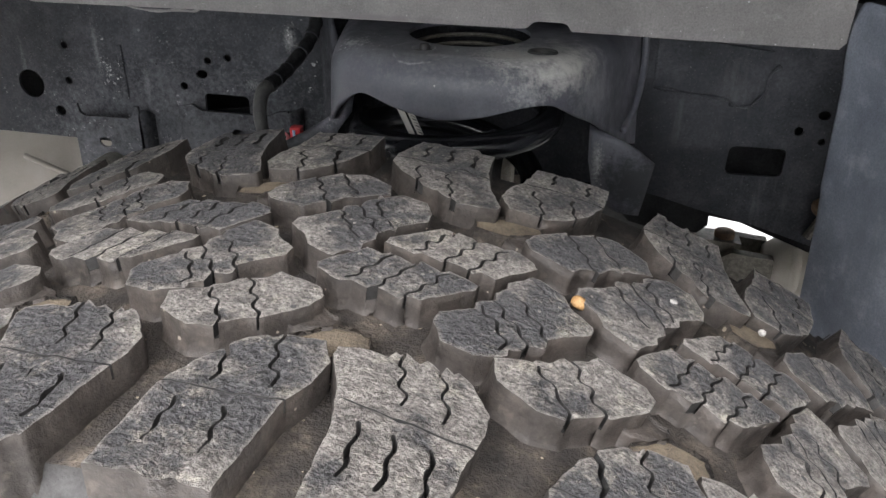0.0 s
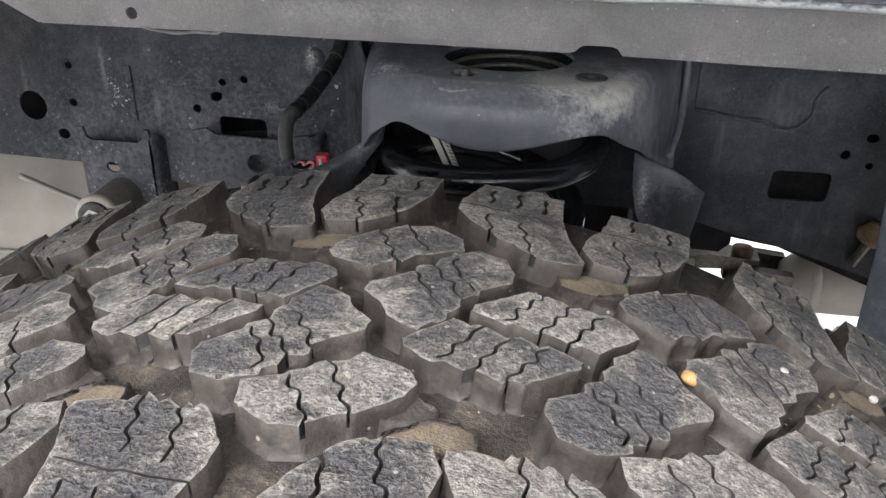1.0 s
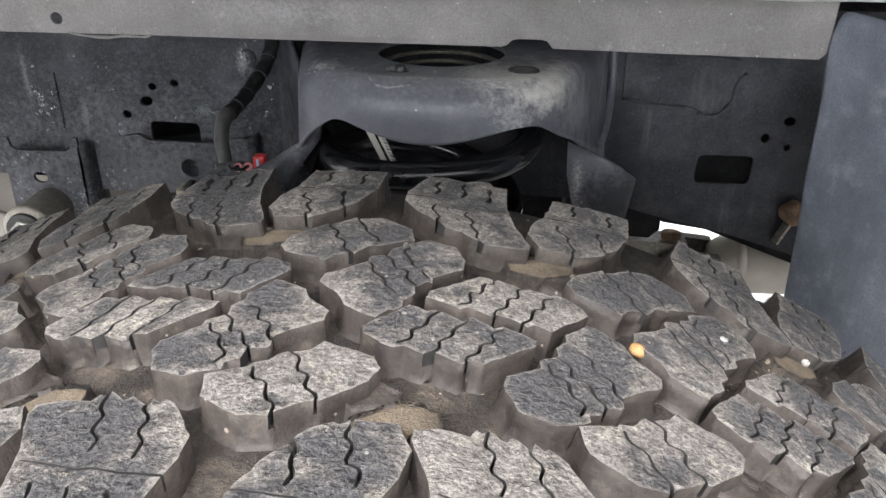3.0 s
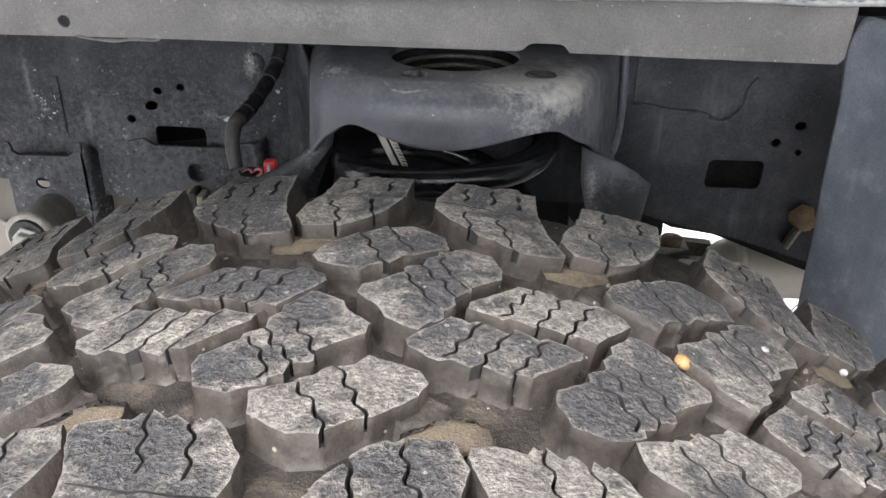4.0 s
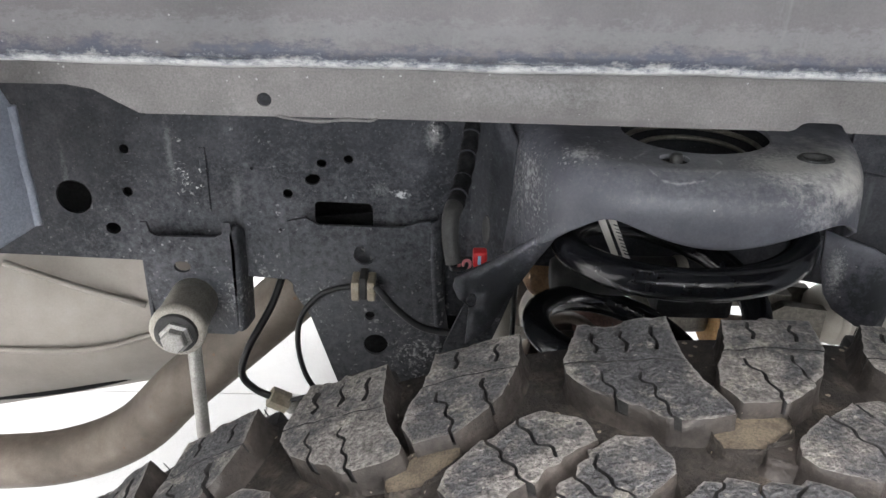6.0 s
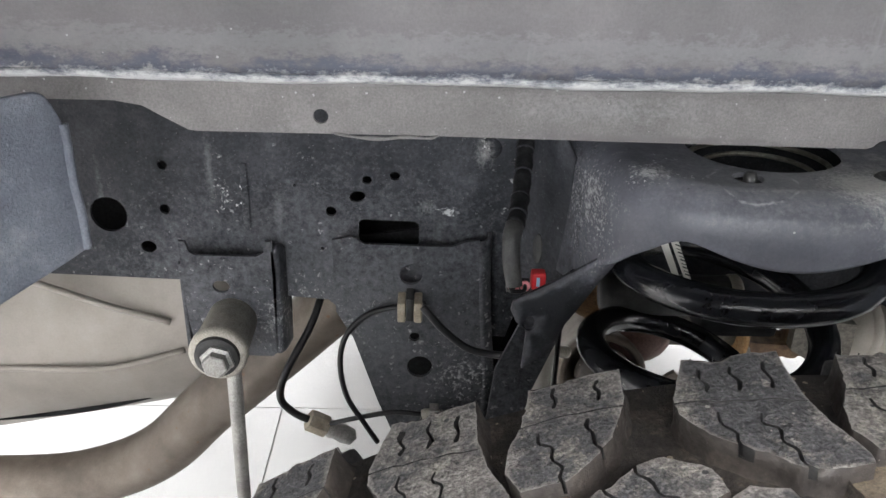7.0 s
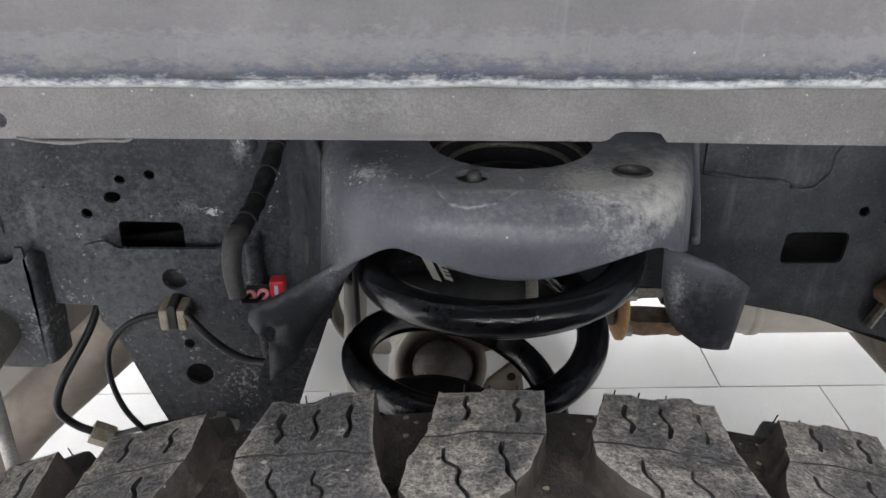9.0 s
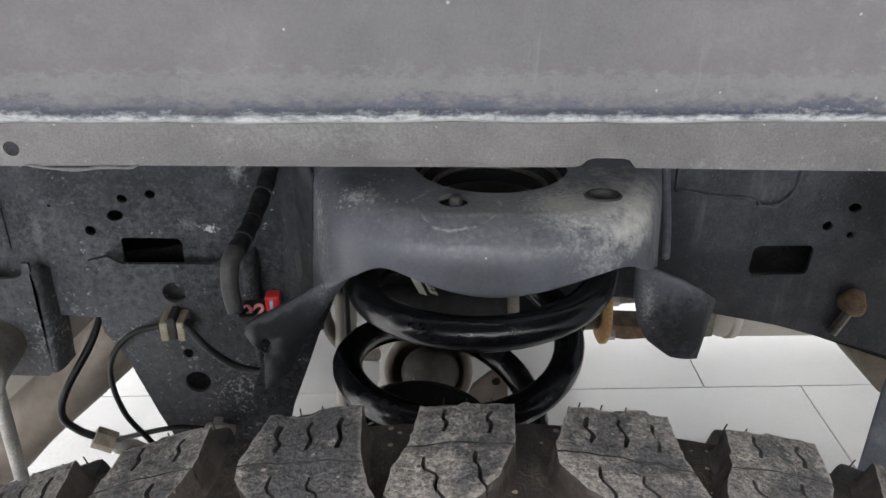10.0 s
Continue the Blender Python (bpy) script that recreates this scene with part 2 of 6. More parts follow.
FRAME_PAINT = surface("dusty_black_frame_paint", [(0.34, (0.0130, 0.0140, 0.0175)), (0.52, (0.0240, 0.0254, 0.0302)), (0.70, (0.046, 0.047, 0.054))], 26, (0.45, 0.7), 0, 0.35, 420,
                      dirt=((0.050, 0.052, 0.058), 190, 0.56, 0.88), streak=((0.11, 0.111, 0.115), 34, 0.62, 0.90), dots=[((0.09, 0.09, 0.095), 360, 0.20, 0.04), ((0.06, 0.06, 0.065), 700, 0.42, 0.10), ((0.20, 0.20, 0.205), 150, 0.13, 0.006)],
                      patches=[((0.150, 0.153, 0.163), (-0.36, 0.60, 0.585), (0.22, 0.3, 0.14), 130, 0.10, 1.5), ((0.34, 0.34, 0.345), (-0.40, 0.6, 0.60), (0.34, 0.3, 0.15), 170, 1.02, 1.16), ((0.36, 0.36, 0.365), (-0.27, 0.6, 0.56), (0.11, 0.1, 0.10), 190, 0.95, 1.08), ((0.40, 0.40, 0.40), (-0.262, 0.62, 0.735), (0.012, 0.03, 0.030), 190, 0.75, 0.90), ((0.38, 0.38, 0.38), (-0.285, 0.615, 0.685), (0.022, 0.03, 0.010), 190, 0.80, 0.95), ((0.30, 0.30, 0.30), (-0.235, 0.635, 0.70), (0.022, 0.04, 0.08), 190, 0.92, 1.05), ((0.34, 0.34, 0.34), (-0.445, 0.62, 0.69), (0.035, 0.04, 0.04), 170, 0.95, 1.08),
                               ((0.20, 0.20, 0.20), (-0.262, 0.612, 0.730), (0.014, 0.03, 0.024), 220, 0.45, 1.4), ((0.16, 0.16, 0.16), (-0.300, 0.615, 0.688), (0.014, 0.02, 0.012), 260, 0.5, 1.4),
                               ((0.14, 0.14, 0.145), (-0.452, 0.62, 0.71), (0.006, 0.03, 0.05), 180, 0.4, 1.4), ((0.13, 0.13, 0.135), (-0.405, 0.62, 0.68), (0.007, 0.03, 0.035), 180, 0.4, 1.4), ((0.13, 0.13, 0.135), (-0.532, 0.62, 0.69), (0.005, 0.03, 0.06), 180, 0.4, 1.4),
                               ((0.13, 0.13, 0.135), (-0.565, 0.63, 0.73), (0.015, 0.03, 0.03), 400, 0.5, 1.5), ((0.20, 0.20, 0.205), (-0.43, 0.61, 0.59), (0.05, 0.04, 0.04), 330, 0.5, 1.7)], gloss=0.17,
                      flecks=[((0.22, 0.22, 0.225), (-0.38, 0.6, 0.59), (0.30, 0.4, 0.17), 300, 0.45, 0.12), ((0.33, 0.33, 0.335), (-0.38, 0.6, 0.60), (0.36, 0.4, 0.16), 140, 0.26, 0.05),
                              ((0.30, 0.30, 0.305), (-0.28, 0.6, 0.56), (0.12, 0.1, 0.10), 240, 0.45, 0.25), ((0.30, 0.30, 0.305), (-0.235, 0.635, 0.70), (0.030, 0.06, 0.10), 230, 0.40, 0.28),
                              ((0.38, 0.38, 0.38), (-0.450, 0.62, 0.69), (0.040, 0.05, 0.05), 220, 0.40, 0.18)])
SEAT_PAINT = surface("dusty_blue_black_paint", [(0.32, (0.064, 0.066, 0.079)), (0.55, (0.100, 0.102, 0.120)), (0.74, (0.145, 0.147, 0.167))], 22, (0.36, 0.58), 0, 0.20, 520,
                     dirt=((0.16, 0.165, 0.175), 60, 0.58, 0.86), dots=[((0.34, 0.34, 0.34), 230, 0.20, 0.015), ((0.03, 0.032, 0.036), 300, 0.3, 0.03)], contrast=0.25,
                     # near-black patches left of x -0.2 put the side's shade into the paint
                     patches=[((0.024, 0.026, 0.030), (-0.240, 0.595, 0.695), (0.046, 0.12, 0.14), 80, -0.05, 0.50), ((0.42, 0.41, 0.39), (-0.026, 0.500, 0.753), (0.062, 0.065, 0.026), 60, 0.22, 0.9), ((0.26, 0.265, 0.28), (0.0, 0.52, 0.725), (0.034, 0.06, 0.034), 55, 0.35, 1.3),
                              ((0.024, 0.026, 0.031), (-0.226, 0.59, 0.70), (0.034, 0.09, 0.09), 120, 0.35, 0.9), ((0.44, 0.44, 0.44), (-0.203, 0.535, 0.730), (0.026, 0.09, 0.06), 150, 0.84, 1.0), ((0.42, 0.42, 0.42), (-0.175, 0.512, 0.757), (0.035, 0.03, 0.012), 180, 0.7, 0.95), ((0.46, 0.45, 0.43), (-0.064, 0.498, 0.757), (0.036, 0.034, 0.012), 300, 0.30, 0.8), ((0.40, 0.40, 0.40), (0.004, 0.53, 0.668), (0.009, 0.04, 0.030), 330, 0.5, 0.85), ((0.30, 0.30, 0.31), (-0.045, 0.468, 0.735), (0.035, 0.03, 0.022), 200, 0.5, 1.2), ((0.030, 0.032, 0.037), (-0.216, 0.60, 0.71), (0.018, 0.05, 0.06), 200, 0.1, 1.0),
                              # the first two patches here darken the ears
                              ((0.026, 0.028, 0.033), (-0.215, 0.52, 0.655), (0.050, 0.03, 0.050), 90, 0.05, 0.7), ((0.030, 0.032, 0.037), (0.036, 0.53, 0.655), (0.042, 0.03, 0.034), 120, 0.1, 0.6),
                              ((0.22, 0.22, 0.225), (0.002, 0.53, 0.672), (0.007, 0.04, 0.026), 300, 0.45, 1.0), ((0.25, 0.25, 0.25), (-0.112, 0.487, 0.757), (0.05, 0.006, 0.004), 200, 0.55, 1.0),
                              ((0.24, 0.24, 0.245), (-0.10, 0.51, 0.758), (0.14, 0.09, 0.034), 170, 0.35, 1.6)], gloss=0.4,
                     flecks=[((0.30, 0.30, 0.305), (-0.206, 0.54, 0.722), (0.030, 0.10, 0.055), 620, 0.60, 0.60), ((0.46, 0.46, 0.46), (-0.203, 0.52, 0.724), (0.020, 0.06, 0.050), 430, 0.48, 0.40),
                             ((0.46, 0.46, 0.46), (-0.185, 0.515, 0.757), (0.050, 0.045, 0.016), 380, 0.45, 0.35), ((0.44, 0.44, 0.43), (-0.050, 0.500, 0.755), (0.060, 0.045, 0.020), 420, 0.50, 0.30),
                             ((0.22, 0.22, 0.225), (-0.21, 0.53, 0.70), (0.06, 0.12, 0.09), 300, 0.22, 0.12)])
# a dried, ragged tide mark round the stud
nt = SEAT_PAINT.node_tree
bsdf = nt.nodes["Principled BSDF"]
base = bsdf.inputs["Base Color"].links[0].from_socket
pos = nt.nodes.new("ShaderNodeNewGeometry").outputs["Position"]
away = nt.nodes.new("ShaderNodeVectorMath")
away.operation = "DISTANCE"
nt.links.new(pos, away.inputs[0])
away.inputs[1].default_value = (-0.1225, 0.500, 0.757)
wander = sums(nt, "MULTIPLY", sums(nt, "SUBTRACT", grain(nt, pos, 60, 5, 0.6), 0.5), 0.016)
ring_at = sums(nt, "MULTIPLY", sums(nt, "ADD", away.outputs["Value"], wander), 10.0)
mark = ramp(nt, ring_at, [(0.216, (0, 0, 0)), (0.226, (0.55, 0.55, 0.55)), (0.231, (0.55, 0.55, 0.55)), (0.240, (0, 0, 0))])
broken = ramp(nt, grain(nt, pos, 150, 4), [(0.42, (0, 0, 0)), (0.56, (1, 1, 1))])
nt.links.new(mix(nt, sums(nt, "MULTIPLY", mark, broken), base, (0.42, 0.42, 0.42)), bsdf.inputs["Base Color"])


def worn_panel(name, fading):
    """Grey underseal with soft streaks; towards its lower edge a mottled dark blue band and chalky white wear."""
    m = surface(name, [(0.34, (0.098, 0.094, 0.098)), (0.52, (0.124, 0.118, 0.122)), (0.72, (0.156, 0.148, 0.150))], 11, (0.5, 0.7), 0, 0.2, 650,
                dirt=((0.20, 0.20, 0.212), 30, 0.60, 0.88), streak=((0.22, 0.22, 0.226), 46, 0.64, 0.88), dots=[((0.42, 0.42, 0.42), 85, 0.13, 0.03), ((0.30, 0.30, 0.30), 260, 0.25, 0.03)], contrast=0.20,
                patches=[((0.24, 0.21, 0.20), (0.08, 0.46, 0.90), (0.12, 0.1, 0.08), 30, 0.5, 1.6)])
    nt = m.node_tree
    bsdf = nt.nodes["Principled BSDF"]
    base = bsdf.inputs["Base Color"].links[0].from_socket
    pos = nt.nodes.new("ShaderNodeNewGeometry").outputs["Position"]
    sep = nt.nodes.new("ShaderNodeSeparateXYZ")
    nt.links.new(pos, sep.inputs[0])
    up = sums(nt, "MULTIPLY", sums(nt, "SUBTRACT", sep.outputs["Z"], 0.810), 1 / 0.030)
    slow = sums(nt, "MULTIPLY", sums(nt, "SUBTRACT", grain(nt, pos, 30, 6, 0.66, (0.8, 1, 1)), 0.5), 1.1)
    ragged = sums(nt, "MULTIPLY", sums(nt, "SUBTRACT", grain(nt, pos, 300, 7, 0.74, (0.55, 1, 1.1)), 0.5), 0.80)
    value = sums(nt, "ADD", up, sums(nt, "ADD", slow, ragged))
    blue = ramp(nt, value, [(0.10, (0, 0, 0)), (0.21, (0.97, 0.97, 0.97)), (0.31, (0.88, 0.88, 0.88)), (0.52, (0, 0, 0))])
    col = mix(nt, blue, base, (0.050, 0.058, 0.085))
    edge_line = sums(nt, "ADD", up, sums(nt, "ADD", sums(nt, "MULTIPLY", slow, 0.30), sums(nt, "MULTIPLY", ragged, 0.8)))
    chalk = ramp(nt, edge_line, [(0.10, (0.95, 0.95, 0.95)), (0.30, (0, 0, 0))])
    col = mix(nt, chalk, col, (0.47, 0.475, 0.48))
    haze = ramp(nt, sums(nt, "ADD", up, sums(nt, "MULTIPLY", ragged, 1.6)), [(0.45, (0, 0, 0)), (0.70, (fading,) * 3), (0.85, (fading,) * 3), (1.0, (0, 0, 0))])
    col = mix(nt, haze, col, (0.33, 0.335, 0.35))
    nt.links.new(col, bsdf.inputs["Base Color"])
    return m


PANEL_PAINT = worn_panel("grey_underseal_panel", 0.13)
BAND_PAINT = surface("grey_flange_paint", [(0.34, (0.106, 0.101, 0.099)), (0.55, (0.141, 0.134, 0.131)), (0.74, (0.178, 0.170, 0.165))], 20, (0.45, 0.65), 0, 0.4, 800,
                     dirt=((0.30, 0.295, 0.29), 60, 0.60, 0.86), dots=[((0.30, 0.30, 0.30), 420, 0.30, 0.08)], contrast=0.5,
                     patches=[((0.30, 0.30, 0.30), (-0.20, 0.517, 0.790), (0.20, 0.03, 0.030), 230, 0.7, 2.0), ((0.115, 0.108, 0.106), (-0.17, 0.517, 0.7735), (0.12, 0.03, 0.004), 60, 0.35, 0.9)])
LINER = surface("blue_grey_plastic_liner", [(0.34, (0.094, 0.106, 0.132)), (0.55, (0.142, 0.157, 0.189)), (0.72, (0.195, 0.211, 0.243))], 24, (0.5, 0.7), 0, 0.5, 700,
                dirt=((0.27, 0.28, 0.292), 48, 0.55, 0.85), streak=((0.085, 0.095, 0.115), 30, 0.55, 0.85), contrast=0.5)
SPRING_PAINT = surface("gloss_black_spring_paint", [(0.4, (0.010, 0.0105, 0.013)), (0.65, (0.017, 0.018, 0.022))], 25, (0.13, 0.22), 0, 0.0, 600,
                       dots=[((0.12, 0.12, 0.12), 260, 0.18, 0.02)], contrast=0.2)
MUFFLER_STEEL = surface("dusty_aluminised_steel", [(0.35, (0.20, 0.180, 0.160)), (0.55, (0.255, 0.231, 0.206)), (0.75, (0.31, 0.285, 0.258))], 9, (0.5, 0.65), 0.25, 0.15, 500, contrast=0.12)
PIPE_STEEL = surface("tan_heat_stained_steel", [(0.35, (0.075, 0.060, 0.047)), (0.55, (0.130, 0.108, 0.087)), (0.75, (0.195, 0.168, 0.140))], 20, (0.45, 0.6), 0.35, 0.2, 600,
                     dots=[((0.12, 0.07, 0.04), 160, 0.3, 0.08)], contrast=0.2)
ZINC = surface("dull_zinc", [(0.35, (0.26, 0.25, 0.235)), (0.6, (0.38, 0.37, 0.345))], 60, (0.4, 0.6), 0.35, 0.15, 900, dirt=((0.2, 0.18, 0.15), 120, 0.6, 0.8))
BUSH_RUBBER = surface("grey_dusty_bushing", [(0.35, (0.30, 0.278, 0.238)), (0.6, (0.41, 0.383, 0.330))], 60, (0.6, 0.8), 0.0, 0.2, 900)
CABLE = surface("black_cable_sheath", [(0.4, (0.006, 0.006, 0.007)), (0.65, (0.014, 0.014, 0.015))], 80, (0.32, 0.5), 0, 0.1, 900, dots=[((0.12, 0.12, 0.12), 400, 0.25, 0.05)], gloss=0.35)
TAPE = surface("black_cloth_tape", [(0.4, (0.008, 0.008, 0.009)), (0.65, (0.022, 0.022, 0.023))], 100, (0.7, 0.9), 0, 0.4, 1400, gloss=0.1)
TAN_PLASTIC = surface("tan_plastic", [(0.4, (0.24, 0.205, 0.15)), (0.65, (0.35, 0.31, 0.24))], 120, (0.5, 0.7), 0, 0.1, 900)
ORANGE_RUST = surface("orange_surface_rust", [(0.35, (0.15, 0.080, 0.036)), (0.55, (0.27, 0.155, 0.072)), (0.75, (0.36, 0.23, 0.125))], 40, (0.6, 0.85), 0.1, 0.4, 600, dirt=((0.06, 0.035, 0.022), 70, 0.55, 0.75))
RUST = surface("rusty_steel", [(0.35, (0.08, 0.052, 0.034)), (0.55, (0.16, 0.102, 0.058)), (0.75, (0.26, 0.18, 0.11))], 60, (0.7, 0.9), 0.1, 0.5, 600)
DOME_BROWN = surface("red_brown_dome", [(0.4, (0.10, 0.055, 0.045)), (0.6, (0.16, 0.09, 0.075))], 40, (0.5, 0.7), 0, 0.2, 500)
TILE = surface("glossy_white_tile", [(0.35, (0.51, 0.51, 0.51)), (0.6, (0.56, 0.56, 0.555)), (0.8, (0.59, 0.59, 0.59))], 3, (0.12, 0.22), 0, 0.0)
GROUT = plain("grey_grout", (0.50, 0.50, 0.49), 0.9)
WALL = surface("white_wall_paint", [(0.4, (0.74, 0.74, 0.73)), (0.65, (0.80, 0.80, 0.79))], 2, (0.6, 0.8), 0, 0.05)
# dark parts; the shade of closed recesses is put into this near-black
DARK = surface("shade_dark_underbody", [(0.4, (0.008, 0.008, 0.009)), (0.65, (0.017, 0.017, 0.018))], 20, (0.8, 0.95), 0, 0.3, 400, gloss=0.08)
RED = plain("red_plastic", (0.50, 0.02, 0.025), 0.4)
PINK = plain("pink_plastic", (0.62, 0.22, 0.24), 0.5)
BLUE = plain("pale_blue_print", (0.25, 0.45, 0.62), 0.5)
PAPER = plain("white_paper_label", (0.62, 0.60, 0.55), 0.7)
INK = plain("label_ink", (0.05, 0.05, 0.05), 0.7)
OLD_STEEL = surface("old_brown_steel", [(0.35, (0.06, 0.055, 0.045)), (0.65, (0.13, 0.12, 0.10))], 200, (0.4, 0.6), 0.3, 0.2, 900)
CREAM = surface("cream_enamel", [(0.4, (0.36, 0.335, 0.29)), (0.65, (0.44, 0.415, 0.365))], 12, (0.4, 0.55), 0, 0.1, 600, contrast=0.2)
ORANGE = surface("orange_pebble", [(0.4, (0.27, 0.150, 0.055)), (0.6, (0.38, 0.235, 0.105))], 300, (0.6, 0.8), 0, 0.2, 1500)
QUARTZ = surface("white_pebble", [(0.4, (0.27, 0.262, 0.25)), (0.6, (0.39, 0.38, 0.36))], 300, (0.5, 0.7), 0, 0.2, 1500)
# glow of the panes and diffusers of the added, unseen light sources
SKY_GLOW = plain("added_pane_glow", (0.8, 0.85, 0.9), 0.2, 0, 2.2)
LAMP_GLOW = plain("added_lamp_glow", (0.9, 0.9, 0.9), 0.5, 0, 5.0)
ALLOY = surface("alloy_rim", [(0.4, (0.35, 0.35, 0.35)), (0.6, (0.45, 0.45, 0.45))], 20, (0.3, 0.45), 0.8, 0.05)

# ---- mesh helpers ----


def mesh_object(name, verts, faces, mats, face_mats=None, smooth=False, parent=None, label=""):
    me = bpy.data.meshes.new(name)
    me.from_pydata([tuple(v) for v in verts], [], faces)
    for m in mats if isinstance(mats, (list, tuple)) else [mats]:
        me.materials.append(m)
    if face_mats:
        me.polygons.foreach_set("material_index", face_mats)
    if smooth:
        me.polygons.foreach_set("use_smooth", [True] * len(me.polygons))
    me.update()
    ob = new(name, me)
    if parent:
        ob.parent = parent
    return tagged(ob, label)


def part(name, bm, material, parent=None, label="", smooth=False):
    bmesh.ops.recalc_face_normals(bm, faces=bm.faces[:])
    me = bpy.data.meshes.new(name)
    bm.to_mesh(me)
    bm.free()
    me.materials.append(material)
    if smooth:
        me.polygons.foreach_set("use_smooth", [True] * len(me.polygons))
    ob = new(name, me)
    if parent:
        ob.parent = parent
    return tagged(ob, label)


def thing(name, label, category, group="", kind=""):
    return tagged(new(name), label, category, group, kind)


def box(bm, x0, x1, y0, y1, z0, z1, bevel=0.0):
    made = bmesh.ops.create_cube(bm, size=1.0)
    vs = made["verts"]
    for v in vs:
        v.co = Vector((x0 + (v.co.x + 0.5) * (x1 - x0), y0 + (v.co.y + 0.5) * (y1 - y0), z0 + (v.co.z + 0.5) * (z1 - z0)))
    if bevel:
        edges = list({e for v in vs for e in v.link_edges})
        bmesh.ops.bevel(bm, geom=edges, offset=bevel, segments=2, affect="EDGES", profile=0.6)


def lathe(bm, profile, centre, axis, seg=32):
    """Turn (along, radius) pairs round an axis through centre; a closed end where the radius is 0."""
    axis = Vector(axis).normalized()
    side = axis.orthogonal().normalized()
    up = axis.cross(side)
    rings = []
    for a, r in profile:
        base = Vector(centre) + axis * a
        if r <= 1e-6:
            rings.append([bm.verts.new(base)])
        else:
            rings.append([bm.verts.new(base + side * (r * math.cos(k * math.tau / seg)) + up * (r * math.sin(k * math.tau / seg))) for k in range(seg)])
    for r0, r1 in zip(rings, rings[1:]):
        for k in range(seg):
            a, b, c, d = r0[k % len(r0)], r0[(k + 1) % len(r0)], r1[(k + 1) % len(r1)], r1[k % len(r1)]
            vs = []
            for v in (a, b, c, d):
                if v not in vs:
                    vs.append(v)
            if len(vs) > 2:
                bm.faces.new(vs)


def spline(points, per=12):
    """A smooth line through the points (Catmull-Rom)."""
    p = [Vector(q) for q in points]
    p = [p[0] * 2 - p[1], *p, p[-1] * 2 - p[-2]]
    out = []
    for i in range(1, len(p) - 2):
        for k in range(per):
            t = k / per
            a, b, c, d = p[i - 1], p[i], p[i + 1], p[i + 2]
            out.append(0.5 * (2 * b + (c - a) * t + (2 * a - 5 * b + 4 * c - d) * t * t + (3 * b - a - 3 * c + d) * t ** 3))
    out.append(p[-2])
    return out


def tube(bm, line, radius, seg=12, caps=True):
    """A tube along a line; radius: a number, or a function of the share of the way."""
    line = [Vector(q) for q in line]
    n = len(line)
    side = None
    rings = []
    for i, q in enumerate(line):
        d = (line[min(i + 1, n - 1)] - line[max(i - 1, 0)]).normalized()
        side = (d.orthogonal() if side is None else side - d * side.dot(d)).normalized()
        up = d.cross(side)
        r = radius(i / (n - 1)) if callable(radius) else radius
        rings.append([bm.verts.new(q + side * (r * math.cos(k * math.tau / seg)) + up * (r * math.sin(k * math.tau / seg))) for k in range(seg)])
    for r0, r1 in zip(rings, rings[1:]):
        for k in range(seg):
            bm.faces.new((r0[k], r0[(k + 1) % seg], r1[(k + 1) % seg], r1[k]))
    if caps:
        bm.faces.new(rings[0])
        bm.faces.new(rings[-1])


def inside(p, poly):
    x, y = p
    hit = False
    for (x0, y0), (x1, y1) in zip(poly, poly[1:] + poly[:1]):
        if (y0 > y) != (y1 > y) and x < (x1 - x0) * (y - y0) / (y1 - y0) + x0:
            hit = not hit
    return hit


def edge_distance(p, poly):
    best = 1e9
    for (x0, y0), (x1, y1) in zip(poly, poly[1:] + poly[:1]):
        dx, dy = x1 - x0, y1 - y0
        t = max(0.0, min(1.0, ((p[0] - x0) * dx + (p[1] - y0) * dy) / (dx * dx + dy * dy + 1e-12)))
        best = min(best, math.hypot(p[0] - x0 - t * dx, p[1] - y0 - t * dy))
    return best


def dense(poly, step):
    out = []
    for (x0, y0), (x1, y1) in zip(poly, poly[1:] + poly[:1]):
        n = max(1, round(math.hypot(x1 - x0, y1 - y0) / step))
        out += [(x0 + (x1 - x0) * k / n, y0 + (y1 - y0) * k / n) for k in range(n)]
    return out


def triangles(loops, extra=()):
    """Constrained triangulation of closed loops and loose points: points and triangles."""
    from mathutils import geometry
    verts, edges = [], []
    for lp in loops:
        a = len(verts)
        verts += [Vector(q) for q in lp]
        edges += [(a + k, a + (k + 1) % len(lp)) for k in range(len(lp))]
    verts += [Vector(q) for q in extra]
    vs, _, fs, *_ = geometry.delaunay_2d_cdt(verts, edges, [], 0, 1e-6)
    return [(v.x, v.y) for v in vs], [tuple(f) for f in fs]


def round_hole(x, y, r, n=18, ry=None, turn=0.0):
    c, s = math.cos(radians(turn)), math.sin(radians(turn))
    pts = [(r * math.cos(k * math.tau / n), (ry or r) * math.sin(k * math.tau / n)) for k in range(n)]
    return [(x + c * a - s * b, y + s * a + c * b) for a, b in pts]


def slot_hole(x0, x1, y0, y1, r=0.004, slant=0.0):
    out = []
    for cx, cy, a0 in ((x1 - r, y1 - r, 0), (x0 + r, y1 - r, 90), (x0 + r, y0 + r, 180), (x1 - r, y0 + r, 270)):
        for k in range(4):
            a = radians(a0 + 30 * k)
            x, y = cx + r * math.cos(a), cy + r * math.sin(a)
            out.append((x + slant * (y - y0), y))
    return out


